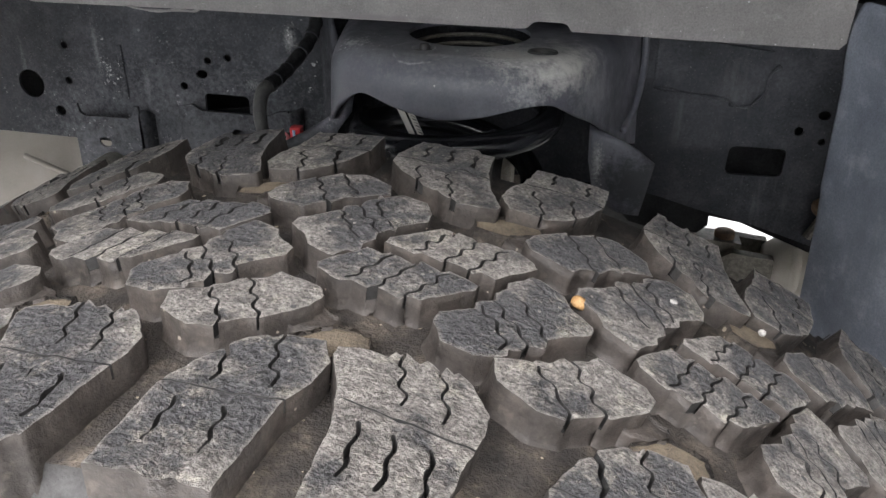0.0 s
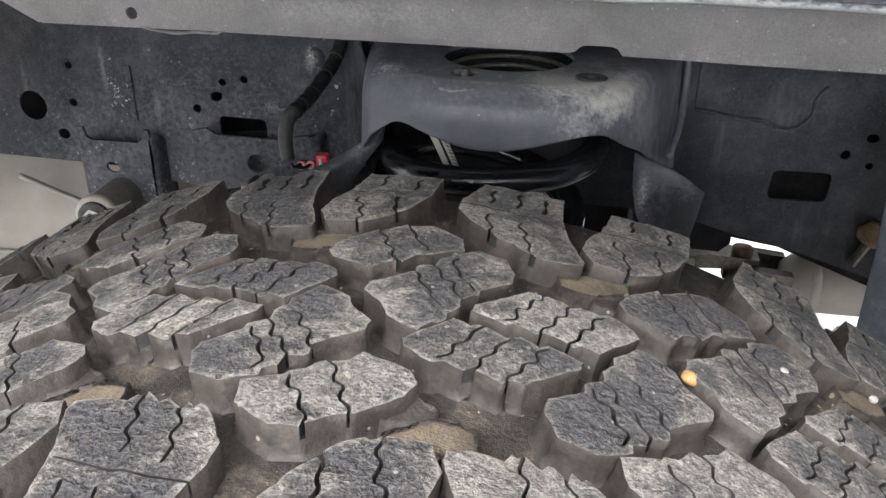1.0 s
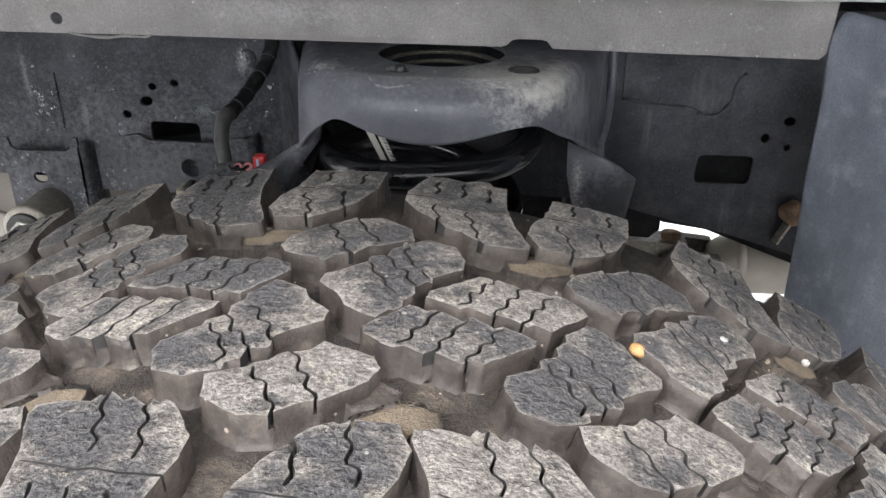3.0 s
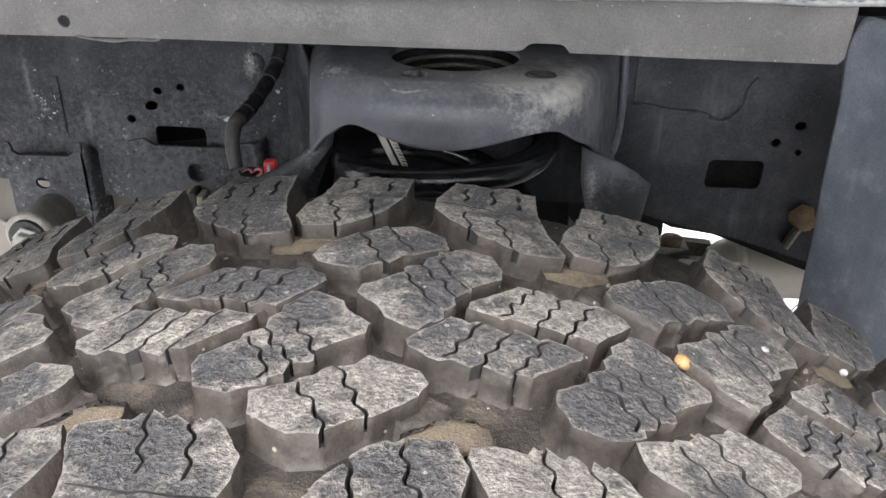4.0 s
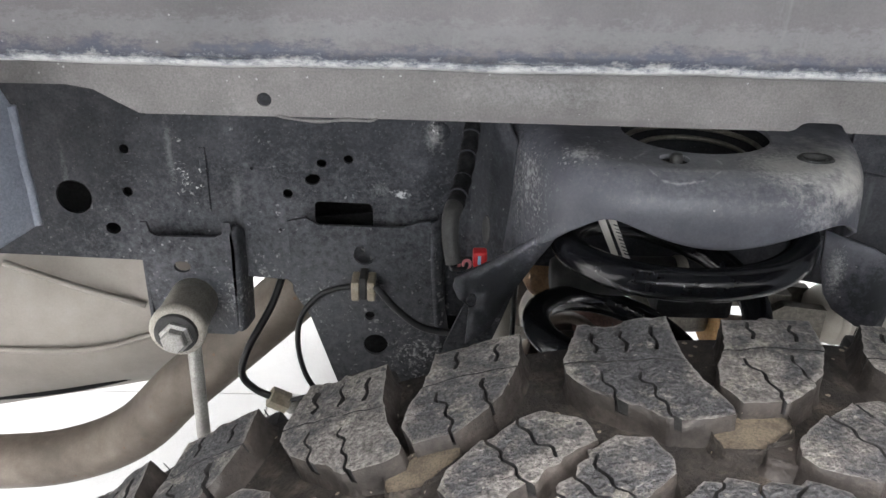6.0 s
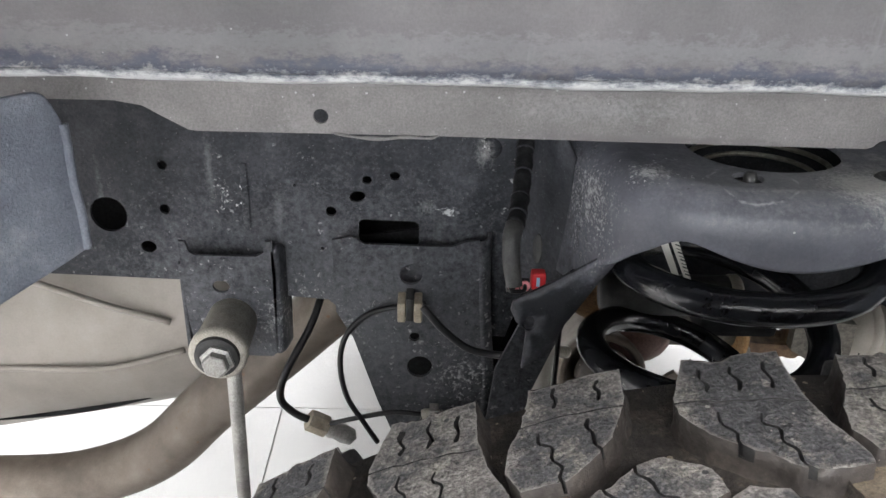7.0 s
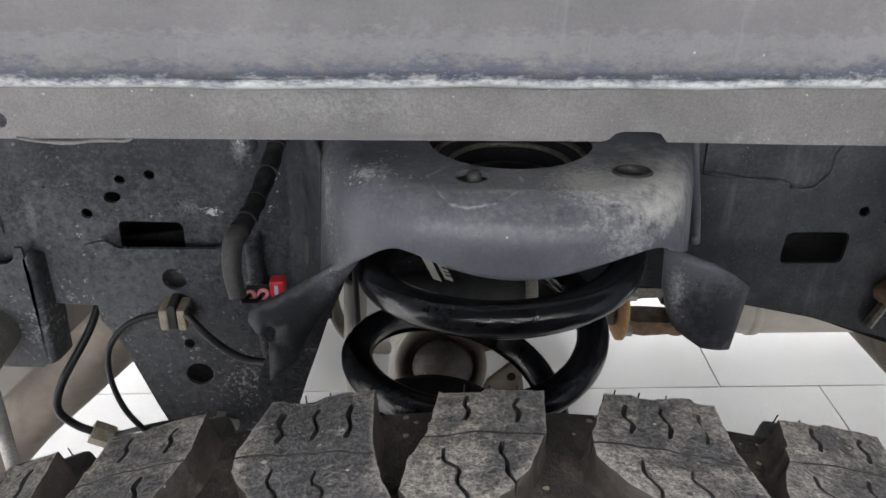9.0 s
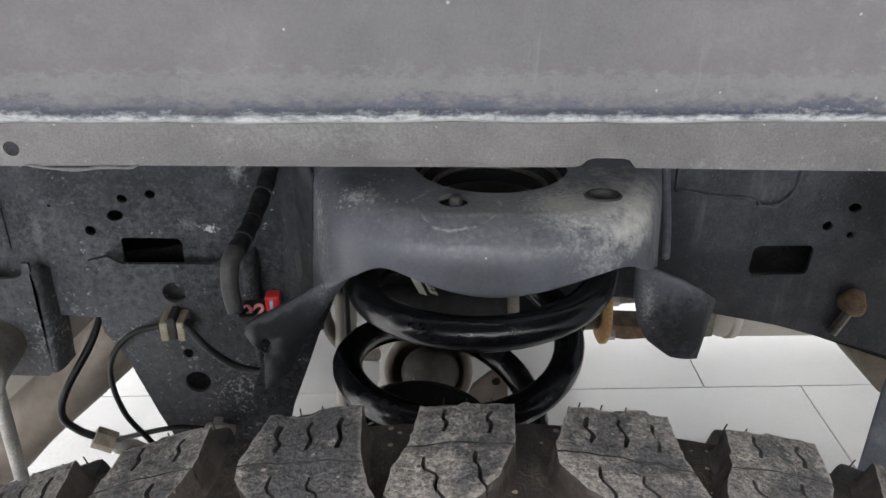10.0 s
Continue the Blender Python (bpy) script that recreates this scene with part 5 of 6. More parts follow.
tank = thing("far_tank", "tan rounded tank under the far side of the truck", "tank")
bm = bmesh.new()
lathe(bm, [(0.0, 0.0), (0.0, 0.15), (0.03, 0.20), (0.30, 0.21), (0.33, 0.15), (0.33, 0.0)], (0.775, 1.15, 0.23), (0, 1, 0), 40)
part("shell", bm, PIPE_STEEL, tank, "", True)
canister = thing("breather_canister", "dark grey canister with a pale end ring behind the spring", "canister")
bm = bmesh.new()
lathe(bm, [(0.0, 0.0), (0.0, 0.012), (0.005, 0.0155), (0.094, 0.0155), (0.096, 0.0)], (-0.170, 0.622, 0.618), (0.995, 0.0, 0.0), 24)
can = part("shell", bm, RUBBER_BLACK, canister, "", True)
bm = bmesh.new()
lathe(bm, [(0.094, 0.0), (0.094, 0.0158), (0.0965, 0.0166), (0.101, 0.0166), (0.103, 0.0150), (0.103, 0.0)], (-0.170, 0.622, 0.618), (1, 0, 0), 24)
part("end_ring", bm, BUSH_RUBBER, can, "pale end ring", True)
pad = thing("axle_pad", "tan dusty round casting behind the spring pan", "axle")
bm = bmesh.new()
lathe(bm, [(0.010, 0.0), (0.010, 0.033), (0.001, 0.0345), (-0.003, 0.037), (-0.003, 0.041), (0.002, 0.0435), (0.014, 0.0435), (0.020, 0.039), (0.16, 0.038), (0.165, 0.0)], (-0.128, 0.755, 0.454), (0.05, 1, -0.25), 36)
part("casting", bm, PIPE_STEEL, pad, "", True)
bm = bmesh.new()
bmesh.ops.create_uvsphere(bm, u_segments=28, v_segments=18, radius=0.0285)
for v in bm.verts:
    v.co = Vector((v.co.x - 0.126, v.co.y * 0.7 + 0.757, v.co.z + 0.453))
part("hub", bm, RUBBER_SIDE, pad, "dark rounded hub inside the ring", True)
damper = thing("shock_absorber", "pale grey tube of a shock absorber behind the spring", "shock absorber")
bm = bmesh.new()
lathe(bm, [(0.0, 0.0), (0.0, 0.0080), (-0.003, 0.0088), (-0.26, 0.0088), (-0.262, 0.0)], (-0.1968, 0.662, 0.607), (0.04, -0.10, 1), 24)
part("body", bm, CREAM, damper, "pale painted tube", True)
bm = bmesh.new()
tube(bm, [(-0.1968, 0.662, 0.606), (-0.1945, 0.656, 0.655)], 0.0045, 12)
part("rod", bm, OLD_STEEL, damper, "dark piston rod", True)
can_stop = thing("bump_stop_bracket", "orange-brown rusty bump stop bracket under the frame rail", "bracket")
bm = bmesh.new()
lathe(bm, [(0.0, 0.0), (0.0, 0.030), (-0.004, 0.0335), (-0.018, 0.0335), (-0.022, 0.0315), (-0.060, 0.0295), (-0.066, 0.026), (-0.066, 0.0)], (-0.153, 0.692, 0.634), (0, 0, 1), 32)
part("cup", bm, ORANGE_RUST, can_stop, "", True)
# rounded underside of the differential housing, not a stop
stop = thing("diff_dome", "dull red-brown differential dome behind the spring", "bump stop")
bm = bmesh.new()
bmesh.ops.create_uvsphere(bm, u_segments=24, v_segments=14, radius=0.04)
for v in bm.verts:
    v.co = Vector((v.co.x - 0.093, v.co.y + 0.80, v.co.z * (0.7 if v.co.z < 0 else 0.5) + 0.478))
part("dome", bm, DOME_BROWN, stop, "", True)
hose = cable("breather_hose", [(-0.206, 0.69, 0.615), (-0.212, 0.680, 0.60), (-0.216, 0.67, 0.58), (-0.208, 0.68, 0.545), (-0.192, 0.69, 0.525), (-0.175, 0.70, 0.515)], 0.0055, BUSH_RUBBER, "pale grey breather hose beside the spring", "hose")
cable("vent_wire", [(-0.1955, 0.640, 0.66), (-0.1950, 0.640, 0.61), (-0.1945, 0.640, 0.57), (-0.194, 0.645, 0.50)], 0.0022, CABLE, "thin black wire hanging behind the spring", "wire")
lump = thing("rail_bracket", "rusty brown bracket lump on the frame rail", "bracket")
bm = bmesh.new()
bmesh.ops.create_icosphere(bm, subdivisions=3, radius=0.011)
for v in bm.verts:
    v.co = v.co * (1 + 0.3 * noise.noise(v.co * 120)) + Vector((0.203, 0.6395, 0.604))
part("lump", bm, RUST, lump, "", True)
bm = bmesh.new()
tube(bm, [(0.203, 0.638, 0.60), (0.192, 0.638, 0.575)], 0.004, 8)
part("stud", bm, OLD_STEEL, lump)
bm = bmesh.new()
poly_prism(bm, [(-0.187, 0.692), (-0.197, 0.664), (-0.206, 0.643), (-0.213, 0.622), (-0.226, 0.585), (-0.245, 0.50), (-0.262, 0.50), (-0.252, 0.60), (-0.230, 0.655)], 0.5465, 0.5495)
part("gusset_edge", bm, FRAME_PAINT, frame_rail, "dark folded edge of the gusset")

TX, TY, TZ, TR = -0.1288, 0.2171, 0.3165, 0.435
far_wheel = thing("wheel", "dark dusty tyre on the far end of the axle", "wheel")
bm = bmesh.new()
lathe(bm, [(-0.12, 0.21), (-0.148, 0.30), (-0.140, 0.395), (-0.125, 0.421), (0.125, 0.421), (0.140, 0.395), (0.148, 0.30), (0.12, 0.21)], (-0.135, 1.90, TZ), (0, 1, 0), 64)
far_tyre = part("tyre", bm, RUBBER_BLACK, far_wheel, "", True)
lug_of = None
for k in range(36):
    if lug_of is None:
        bm = bmesh.new()
        box(bm, -0.020, 0.020, -0.136, 0.136, 0.410, 0.4340, 0.003)
        ob = part("tread_bar", bm, RUBBER_SIDE, far_tyre)
        lug_of = ob.data
    else:
        ob = new("tread_bar", lug_of)
        ob.parent = far_tyre
    ob.matrix_basis = pose(-0.135, 1.90, TZ, 0, 10 * k, 0)
bm = bmesh.new()
lathe(bm, [(-0.11, 0.215), (-0.08, 0.18), (0.03, 0.17), (0.04, 0.06), (0.04, 0.0)], (-0.135, 1.90, TZ), (0, 1, 0), 40)
part("rim", bm, DARK, far_wheel, "", True)

# ---- the wheel ----
wheel = thing("wheel", "mud-dusted off-road tyre on an alloy rim standing on the floor", "wheel")
TYRE = pose(TX, TY, TZ, 0, 0, -1.54)
DEPTH = 0.0120
prof = [(-0.127, TR - DEPTH - 0.002), (-0.06, TR - DEPTH), (0, TR - DEPTH), (0.06, TR - DEPTH), (0.127, TR - DEPTH - 0.002), (0.136, TR - 0.028), (0.144, TR - 0.060), (0.149, TR - 0.11), (0.142, TR - 0.16), (0.120, 0.213), (0.110, 0.208),
        (0.100, 0.217), (0.118, 0.240), (0.135, 0.30), (0.123, TR - 0.04), (0, TR - 0.03), (-0.123, TR - 0.04), (-0.135, 0.30), (-0.118, 0.240), (-0.100, 0.217),
        (-0.110, 0.208), (-0.120, 0.213), (-0.142, TR - 0.16), (-0.149, TR - 0.11), (-0.144, TR - 0.060), (-0.136, TR - 0.028)]
SEG = 220
verts, faces, fm = [], [], []
for i in range(SEG):
    a = i * math.tau / SEG
    for v, r in prof:
        verts.append((r * math.sin(a), v, r * math.cos(a)))
n = len(prof)
for i in range(SEG):
    j = (i + 1) % SEG
    for k in range(n):
        m = (k + 1) % n
        faces.append((i * n + k, j * n + k, j * n + m, i * n + m))
        fm.append(0 if k < 4 else 1)
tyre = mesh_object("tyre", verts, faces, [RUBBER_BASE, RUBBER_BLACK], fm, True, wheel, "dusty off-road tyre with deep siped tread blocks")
tyre.matrix_world = TYRE
bm = bmesh.new()
lathe(bm, [(-0.11, 0.211), (-0.10, 0.205), (-0.05, 0.183), (0.05, 0.183), (0.10, 0.205), (0.11, 0.211), (0.105, 0.197), (0.05, 0.170), (-0.02, 0.168), (-0.04, 0.10), (-0.06, 0.05), (-0.06, 0.0)], (TX, TY, TZ), (0, 1, 0), 48)
part("rim", bm, ALLOY, wheel, "silver alloy rim", True)

# tread blocks: outlines in mm, along the tread and across it from the middle of one repeat
BLOCKS = {
    "G": ([(-25.5, 38), (-23, 46.5), (-11, 59), (-0.5, 67.5), (11, 69.5), (24.5, 61), (27, 49.5), (15, 43), (9, 41), (4.5, 34.5), (-2, 30.5), (-5, 26), (-22, 32)],
          [[(-11, 63), (-6, 52), (-2, 44), (3, 34)], [(-0.5, 70), (3, 61), (7, 55), (13, 46)]]),
    "H": ([(-6.5, 14), (-6, 20.5), (3, 28), (10.5, 36.5), (16, 38.5), (24, 43), (34, 49), (45, 46), (49.5, 35), (49, 28), (40, 20), (32.5, 13), (27, 5), (21.5, -1), (18, -7), (15, -7), (5, -1), (2, 6)],
          [[(8, 37), (12, 25), (17, 17), (24, 7)], [(16, 41), (19, 30), (27, 22), (29, 14)], [(23, 45), (26, 32), (31, 26), (35, 21)]]),
}
D_BLOCK = ([(-20, 11), (-19, 17), (-13.5, 22.5), (-8, 29), (-1, 36), (6, 35), (17, 29.5), (30, 24), (37, 19), (39, 13.5), (34.5, 6), (29, -0.5), (24, -8), (15, -4), (5, 0.9), (-5, 5.3)],
           [[(6, 37), (1, 24), (-3, 16), (-7, 4)], [(16, 31), (11, 17), (7, 10), (4, -1)], [(25, 27), (20, 12), (16, 5), (15, -6)]])
S_BLOCKS = {
    "S1": ([(-83.5, 121), (-49, 121), (-48.5, 97), (-45, 80), (-38.5, 63), (-39, 58.5), (-46, 56), (-57, 56.5), (-64, 62), (-74, 68), (-84, 77), (-91, 89), (-91, 98)],
           [[(-79, 90), (-76, 78), (-72, 62)], [(-66, 88), (-62, 74), (-57, 52)], [(-79, 116), (-78, 102)], [(-68, 117), (-67, 101)], [(-57, 116), (-56.5, 100)], [(-93, 97), (-75, 96), (-62, 94.5), (-48, 92)]]),
    "S2": ([(-29.5, 121), (5.5, 121), (4, 100), (1, 92), (-3, 82), (-12.5, 72), (-21.5, 65), (-35.5, 64), (-40.5, 75), (-38.5, 87), (-33.5, 98)],
           [[(-29, 93), (-23, 81), (-21, 63)], [(-11, 97), (-10, 86), (-7, 73)], [(-21, 118), (-20, 106)], [(-5, 118), (-5, 106)], [(-38, 98), (-17, 100.5), (4, 100)]]),
}
TIE_S = [(-48, 60), (-46, 49), (-33, 48), (-20, 60), (-20, 68), (-36, 68)]
TIE_G = [(-23, 39), (-33.5, 44.5), (-32, 51), (-20, 55), (-15, 52)]


def zigzag(line, amp=0.9, pitch=5.4):
    """A polyline turned into a zigzag."""
    out, sign, run = [], 1, 0.0
    pts = [Vector(p) for p in line]
    total = sum((b - a).length for a, b in zip(pts, pts[1:]))
    n = max(3, round(total / pitch))
    for k in range(n + 1):
        want, acc = total * k / n, 0.0
        for a, b in zip(pts, pts[1:]):
            seg = (b - a).length
            if acc + seg >= want - 1e-9 or b is pts[-1]:
                d = (b - a) / seg
                q = a + d * (want - acc)
                wobble = noise.noise(Vector((q.x * 0.37, q.y * 0.41, 3.1)))
                out.append(q + Vector((-d.y, d.x)) * (amp * sign * (1 + 0.7 * wobble)) + d * (1.4 * noise.noise(Vector((q.x * 0.5, q.y * 0.3, 9.7)))))
                break
            acc += seg
        sign = -sign
    return out


def slit(line, width=1.35, amp=1.35):
    corners = zigzag(line, amp)
    pts = corners[:1]
    for a, b in zip(corners, corners[1:]):
        pts += [a + (b - a) * 0.18, a + (b - a) * 0.82]
    pts.append(corners[-1])
    left, right = [], []
    for i, q in enumerate(pts):
        d = (pts[min(i + 1, len(pts) - 1)] - pts[max(i - 1, 0)]).normalized()
        ends = min(i, len(pts) - 1 - i)
        nrm = Vector((-d.y, d.x)) * (width / 2 * (0.45 if ends == 0 else 0.85 + 0.35 * noise.noise(Vector((q.x * 0.6, q.y * 0.6, 1.3)))))
        left.append((q.x + nrm.x, q.y + nrm.y))
        right.append((q.x - nrm.x, q.y - nrm.y))
    return left + right[::-1]


def block_mesh(name, outline, cuts, seed, top=0.0, depth=12.2, mats=None, wear=1.0, foot=1.9, trim=0.45):
    """One tread block about its own middle, bent to the tyre; mm in, metres out."""
    rnd = random.Random(seed)
    outer = dense(outline, 2.0)
    long_cuts = [c for c in cuts if abs(c[0][1] - c[-1][1]) > 14]

    def step(p):
        """Pieces between two sipes stand a little forward or back of each other along the sipe."""
        x, y = p
        sh = 0.0
        for c in long_cuts:
            d = Vector((c[-1][0] - c[0][0], c[-1][1] - c[0][1])).normalized()
            near = min(c, key=lambda q: abs(q[1] - y))
            side = (x - near[0]) * d.y - (y - near[1]) * d.x
            sh += 1.7 if side > 0 else -1.7
        if len(long_cuts) % 2 == 0 and abs(sh) > 2.0:
            sh = -1.7
        if not long_cuts:
            return p
        return (x + d.x * sh, y + d.y * sh)

    turn = sum(a[0] * b[1] - b[0] * a[1] for a, b in zip(outline, outline[1:] + outline[:1]))
    shrunk = []
    for i, p in enumerate(outer):
        d = Vector((outer[(i + 1) % len(outer)][0] - outer[i - 1][0], outer[(i + 1) % len(outer)][1] - outer[i - 1][1])).normalized() * (trim if turn > 0 else -trim)
        shrunk.append((p[0] - d.y, p[1] + d.x))
    outer = [step(p) for p in shrunk]
    outer = [(x + 0.55 * noise.noise(Vector((x * 0.28, y * 0.28, seed))), y + 0.55 * noise.noise(Vector((x * 0.28, y * 0.28, seed + 50.5)))) for x, y in outer]
    slits = [slit(c, 1.0, 0.12) if abs(c[0][0] - c[-1][0]) > 25 else slit(c, 1.7, 0.9) if c[0][1] > 95 or c[0][1] < -95 else slit(c) for c in cuts]
    u0 = sum(p[0] for p in outline) / len(outline)
    v0 = sum(p[1] for p in outline) / len(outline)
    extra = []
    area2 = sum(a[0] * b[1] - b[0] * a[1] for a, b in zip(outline, outline[1:] + outline[:1]))
    sgn = 1 if area2 > 0 else -1
    for i, p in enumerate(outer):
        a, b = outer[i - 1], outer[(i + 1) % len(outer)]
        d = Vector((b[0] - a[0], b[1] - a[1])).normalized()
        q = (p[0] - d.y * sgn * 1.1, p[1] + d.x * sgn * 1.1)
        if inside(q, outer) and not any(inside(q, s) or edge_distance(q, s) < 0.4 for s in slits):
            extra.append(q)
    xs, ys = [p[0] for p in outer], [p[1] for p in outer]
    x = min(xs)
    while x < max(xs):
        y = min(ys)
        while y < max(ys):
            q = (x + rnd.uniform(-0.7, 0.7), y + rnd.uniform(-0.7, 0.7))
            if inside(q, outer) and edge_distance(q, outer) > 1.9 and not any(inside(q, s) or edge_distance(q, s) < 0.8 for s in slits):
                extra.append(q)
            y += 3.0
        x += 3.0
    pts, tris = triangles([outer, *slits], extra)
    tops, floors = [], []
    for f in tris:
        c = (sum(pts[k][0] for k in f) / 3, sum(pts[k][1] for k in f) / 3)
        if not inside(c, outer):
            continue
        (floors if any(inside(c, s) for s in slits) else tops).append(f)
    off = seed * 7.31

    def bend(u, v, h):
        a = (u - u0) / 1000 / TR
        r = TR + h / 1000
        return (r * math.sin(a), (v - v0) / 1000, r * math.cos(a) - TR)

    verts, faces, mat = [], [], []
    index = {}

    def vert(k, ring, h, dx=0.0, dy=0.0):
        if (k, ring) not in index:
            index[(k, ring)] = len(verts)
            verts.append(bend(pts[k][0] + dx, pts[k][1] + dy, h))
        return index[(k, ring)]

    def piece(p):
        """Which piece between two sipes a point lies on."""
        n = 0
        for c in long_cuts:
            lo, hi = (c[0], c[-1]) if c[0][1] < c[-1][1] else (c[-1], c[0])
            line = sorted(c, key=lambda q: q[1])
            at = float(np.interp(p[1], [q[1] for q in line], [q[0] for q in line]))
            if p[1] < lo[1]:
                at = lo[0]
            if p[1] > hi[1]:
                at = hi[0]
            n += p[0] > at
        return n

    level = [rnd.uniform(-0.50, 0.30) for _ in range(8)]
    slope = [rnd.uniform(-0.022, 0.022) for _ in range(8)]

    def height(k):
        p = pts[k]
        own = piece(p)
        d = edge_distance(p, outer)
        h = 0.28 * noise.noise(Vector((p[0] * 0.09 + off, p[1] * 0.09, off))) + 0.22 * noise.noise(Vector((p[0] * 0.3 + off, p[1] * 0.3, off)))
        soft = 0.30 * max(0.0, 1 - d / 1.1) ** 1.5 * wear
        for s in slits:
            if edge_distance(p, s) < 0.2:
                soft += 0.12
        rise = (level[own] + slope[own] * (p[1] - v0)) if long_cuts else 0.0
        for c in long_cuts:
            line = sorted(c, key=lambda q: q[1])
            past = p[0] - float(np.interp(p[1], [q[1] for q in line], [q[0] for q in line]))
            if 0 < past < 7:
                rise -= 0.55 * (1 - past / 7)
        return top + h * wear - soft + rise * wear

    for f in tops:
        faces.append(tuple(vert(k, "t", height(k)) for k in f))
        mat.append(0)
    # sipes take unworn black rubber, which also paints in their shade
    for f in floors:
        faces.append(tuple(vert(k, "f", top - 6.0) for k in f))
        mat.append(2)
    ring, rf = {}, {}
    for f in tops:
        for a, b in zip(f, f[1:] + f[:1]):
            ring[(a, b)] = 1
    for f in floors:
        for a, b in zip(f, f[1:] + f[:1]):
            rf[(a, b)] = 1
    nrm = {}
    rim_edges = []
    for src, kind in ((ring, "t"), (rf, "f")):
        for a, b in src:
            if (b, a) not in ring and (b, a) not in rf:
                rim_edges.append((a, b, kind))
                d = Vector((pts[b][0] - pts[a][0], pts[b][1] - pts[a][1])).normalized()
                for k in (a, b):
                    nrm[k] = nrm.get(k, Vector((0, 0))) + Vector((d.y, -d.x))
    for a, b in ring:
        if (b, a) in rf:
            faces.append((vert(b, "s", height(b)), vert(a, "s", height(a)), vert(a, "f", top - 6.0), vert(b, "f", top - 6.0)))
            mat.append(2)
    for a, b, kind in rim_edges:
        na, nb = nrm[a].normalized(), nrm[b].normalized()
        h0 = (height(a), height(b)) if kind == "t" else (top - 6.0, top - 6.0)
        chain = [(vert(a, kind + "w", h0[0]), vert(b, kind + "w", h0[1]))]
        if kind == "t":
            chain.append((vert(a, "m", top - 1.0, na.x * 0.15, na.y * 0.15), vert(b, "m", top - 1.0, nb.x * 0.15, nb.y * 0.15)))
        low = 0.0 if kind == "t" else 0.5
        for name_of, share in (("n0", 0.45), ("n1", 0.68), ("n2", 0.84), ("n3", 0.95), ("b", 1.06)):
            if share > low:
                out = foot * (0.22 * share + 0.78 * share ** 7)
                chain.append((vert(a, name_of, -depth * share, na.x * out, na.y * out), vert(b, name_of, -depth * share, nb.x * out, nb.y * out)))
        for (p0, p1), (q0, q1) in zip(chain, chain[1:]):
            faces.append((p1, p0, q0, q1))
            mat.append(1)
    me = bpy.data.meshes.new(name)
    me.from_pydata(verts, [], faces)
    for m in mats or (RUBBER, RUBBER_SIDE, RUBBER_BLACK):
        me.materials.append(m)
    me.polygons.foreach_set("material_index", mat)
    near = [0.0] * len(verts)
    for (k, ring_name), at in index.items():
        if ring_name == "t":
            near[at] = max(0.0, 1.0 - edge_distance(pts[k], outer) / 3.2)
    me.attributes.new("edge_wear", "FLOAT", "POINT").data.foreach_set("value", near)
    me.polygons.foreach_set("use_smooth", [i < 2 for i in mat])
    me.update()
    return me, u0, v0


def longer(outline, cuts):
    """The outer shoulder's blocks reach further down the side than the inner ones."""
    return [(x, y + 16 if y > 120 else y) for x, y in outline], [[(x, y + 8 if y > 110 else y) for x, y in c] if c[0][1] > 115 else c for c in cuts]


kinds = {}
for key, (outline, cuts) in (*BLOCKS.items(), ("D", D_BLOCK), *S_BLOCKS.items(), *((k + "_outer", longer(*v)) for k, v in S_BLOCKS.items())):
    deep = 12.2 if key[0] != "S" else 30.0 if key.endswith("outer") else 14.0
    kinds[key] = [block_mesh("tread_block", outline, cuts, 11 + 5 * i + len(kinds), depth=deep, trim=1.5 if key == "D" else 0.55) for i in range(3)]
tie_s = block_mesh("tie_bar", TIE_S, [], 3, -7.0, 12.2, (MUD, RUBBER_BASE), 1.4, 2.0)
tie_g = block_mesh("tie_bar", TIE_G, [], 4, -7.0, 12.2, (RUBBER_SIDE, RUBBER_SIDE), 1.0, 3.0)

# one repeat is about 115 mm long; the tyre's repeats differ a little in length, as real ones do
PITCH = [115.5, 115.5, 125.0]
left_over = (math.tau * TR * 1000 - sum(PITCH)) / 20
PITCH += [left_over + (2.5 if k % 2 else -2.5) for k in range(20)]
START = -162.5
start = START
for cell, length in enumerate(PITCH):
    mid = start + length / 2
    k = length / 110.0
    for flip in (0, 1):
        sg = -1 if flip else 1
        placed = [(kk, kinds[kk][(cell + flip) % 3], mid) for kk in ("G", "H", *(("S1_outer", "S2_outer") if flip else ("S1", "S2")))] + [("tie_s", tie_s, mid), ("tie_g", tie_g, mid)]
        placed.append(("D", kinds["D"][(cell + flip) % 3], start))
        for key, (me, u0, v0), base in placed:
            kk = min(k, 1.05) if key == "D" else k
            a = (base + sg * u0 * kk) / 1000 / TR
            ob = new("tie_bar" if key.startswith("tie") else "tread_block", me)
            ob.parent = tyre
            ob.matrix_basis = pose(0, 0, 0, 0, math.degrees(a), 0) @ pose(0, sg * v0 / 1000, TR, 0, 0, 180 * flip) @ Matrix.Diagonal((kk, 0.95 if key == "D" else 1, 1, 1))
    start += length

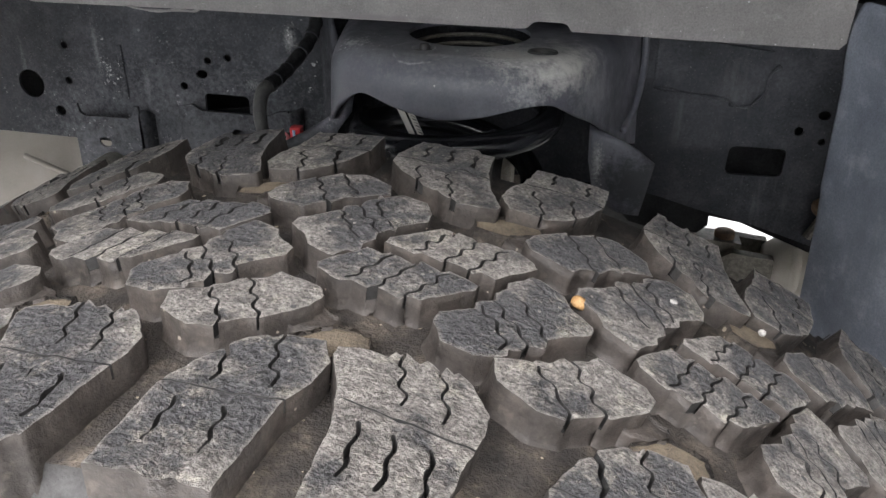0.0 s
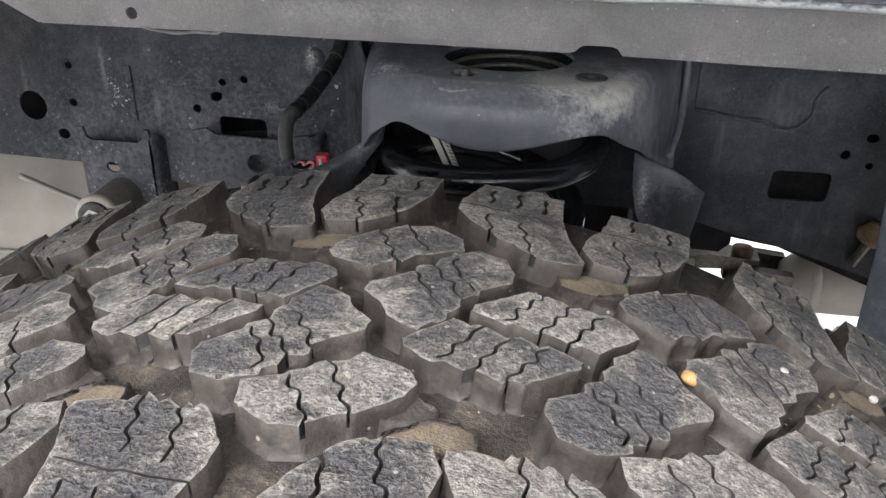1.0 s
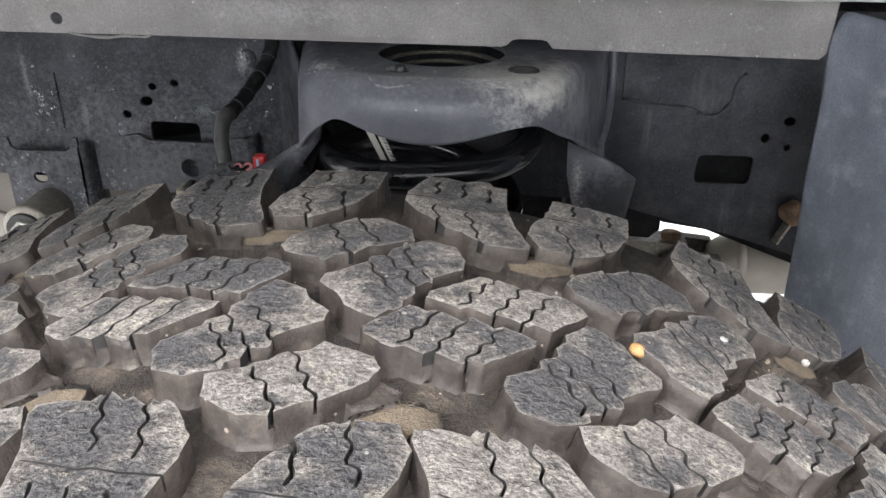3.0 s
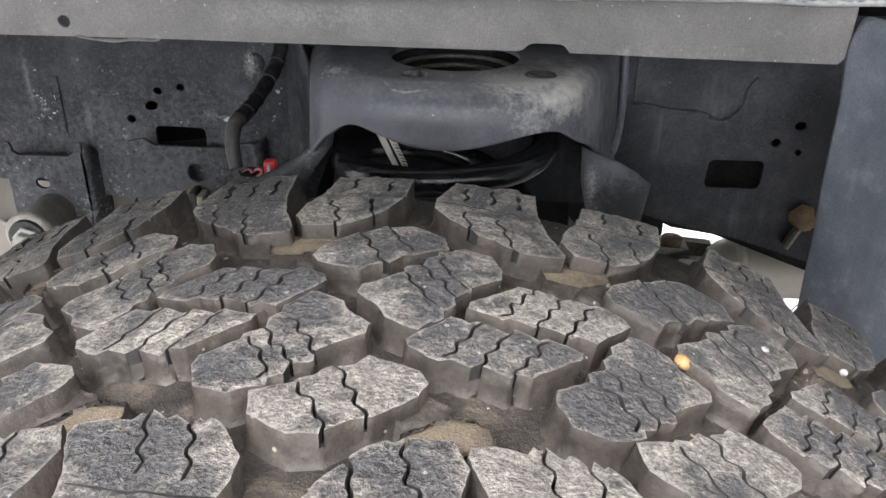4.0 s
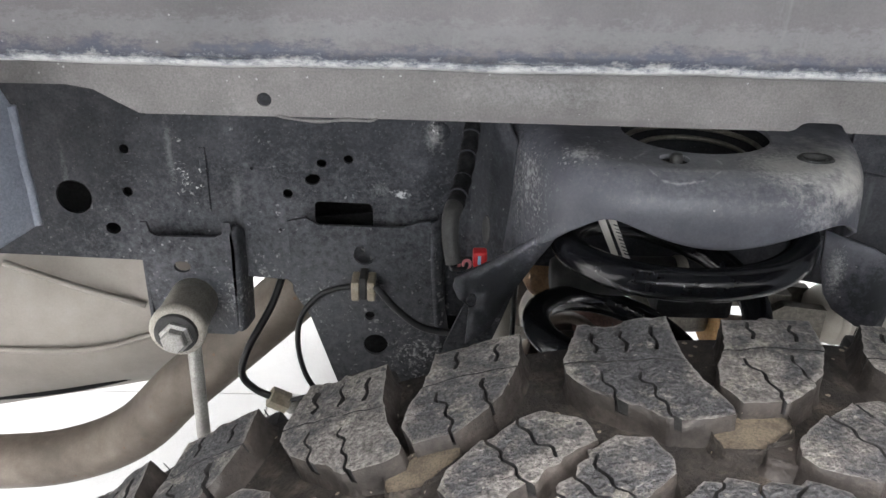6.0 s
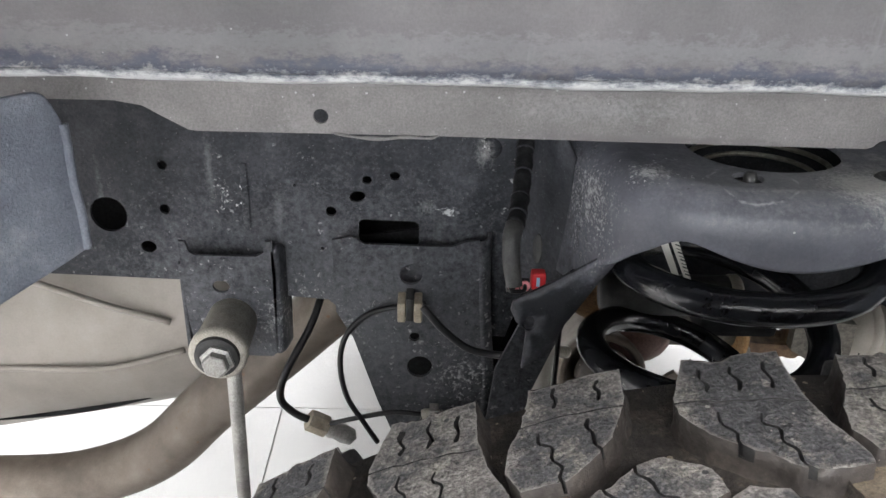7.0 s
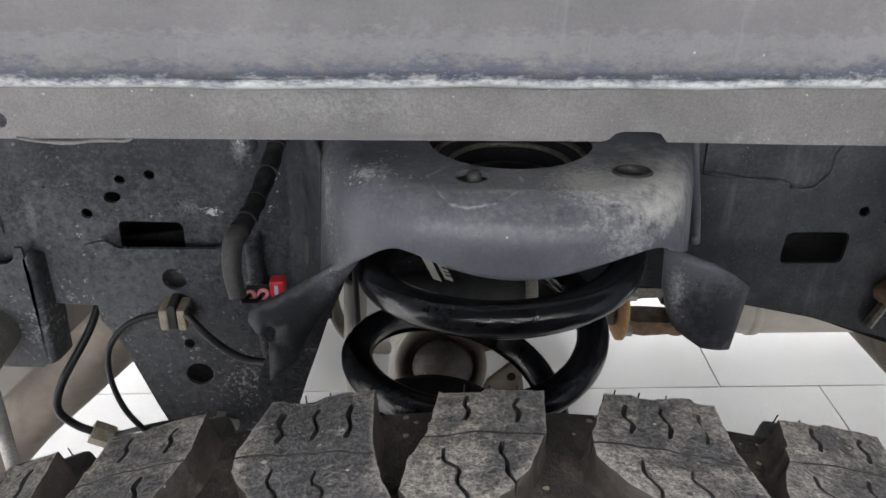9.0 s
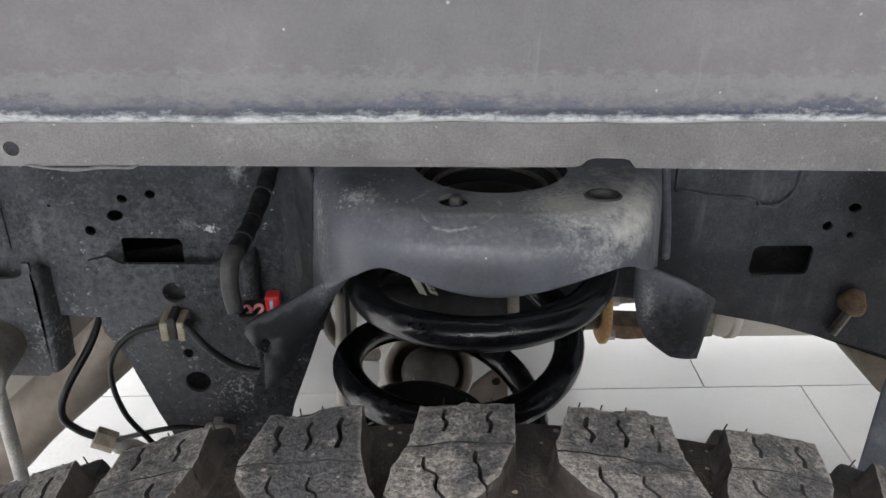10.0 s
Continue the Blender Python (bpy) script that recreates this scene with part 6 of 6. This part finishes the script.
# unworn lugs on the tyre's inner shoulder with vent hairs
bm = bmesh.new()
box(bm, -0.014, 0.014, 0.1275, 0.1405, TR - 0.034, TR - 0.0150, 0.003)
lug = part("shoulder_lug", bm, RUBBER_BLACK, tyre, "black shoulder lug with vent hairs")
lug_me = lug.data
bm = bmesh.new()
tube(bm, [(0, 0.137, TR - 0.016), (0.0003, 0.1374, TR - 0.0105)], 0.0003, 5)
hair_me = bpy.data.meshes.new("vent_hair")
bm.to_mesh(hair_me)
bm.free()
hair_me.materials.append(RUBBER_BLACK)
first = True
start = START
for length in PITCH:
    for mm in (-66, -10):
        a = (start + length / 2 + mm * length / 110.0) / 1000 / TR
        if first:
            ob, first = lug, False
        else:
            ob = new("shoulder_lug", lug_me)
            ob.parent = tyre
        ob.matrix_basis = pose(0, 0, 0, 0, math.degrees(a), 0)
        for vent in (-0.011, -0.002, 0.008):
            hair = new("vent_hair", hair_me)
            hair.parent = ob
            hair.location = (vent, 0, 0)
    start += length


def pebble(s, v, h, size, flat, material, label):
    """A small stone caught in the tread, at arc s and v across, h above the tread."""
    a = s / 1000 / TR
    b = bmesh.new()
    bmesh.ops.create_icosphere(b, subdivisions=3, radius=1.0)
    for q in b.verts:
        q.co *= 1 + 0.12 * noise.noise(q.co * 1.7 + Vector((s, v, 0)))
        q.co = Vector((q.co.x * size, q.co.y * size * 0.85, q.co.z * size * flat))
    ob = part("pebble", b, material, None, "", True)
    ob.matrix_world = TYRE @ pose(0, 0, 0, 0, math.degrees(a), 0) @ pose(0, v / 1000, TR + h / 1000, 20, 15, 0)
    return tagged(ob, label, "pebble")


pebble(129.0, 7.5, -2.2, 0.0034, 0.7, ORANGE, "orange pebble wedged in a tread groove")
pebble(169.5, 35.7, 0.1, 0.0022, 0.5, QUARTZ, "white chip lying on a tread block")
pebble(216.8, 55.8, -1.5, 0.0018, 0.9, QUARTZ, "white pebble wedged between tread blocks")
pebble(52, -21, -12, 0.0030, 0.6, MUD, "small tan stone in a tread groove")
pebble(66, -24, -13, 0.0035, 0.6, MUD, "small tan stone in a tread groove")

# floor tiles, the nearest rows under and beyond the truck
TW = 0.627
row = 0
tile_me = None
for iy in range(-3, 8):
    y0 = 1.455 - TW + iy * TW
    off = 0.668 if iy % 2 == 0 else 0.4655
    for ix in range(-7, 7):
        x0 = off + ix * TW
        if tile_me is None:
            b = bmesh.new()
            box(b, 0.0015, TW - 0.0015, 0.0015, TW - 0.0015, -0.004, 0.0, 0.001)
            first_tile = part("floor_tile", b, TILE, floor)
            tile_me = first_tile.data
            ob = first_tile
        else:
            ob = new("floor_tile", tile_me)
            ob.parent = floor
        ob.location = (x0, y0, FLOOR_Z + 0.0002 * random.random())
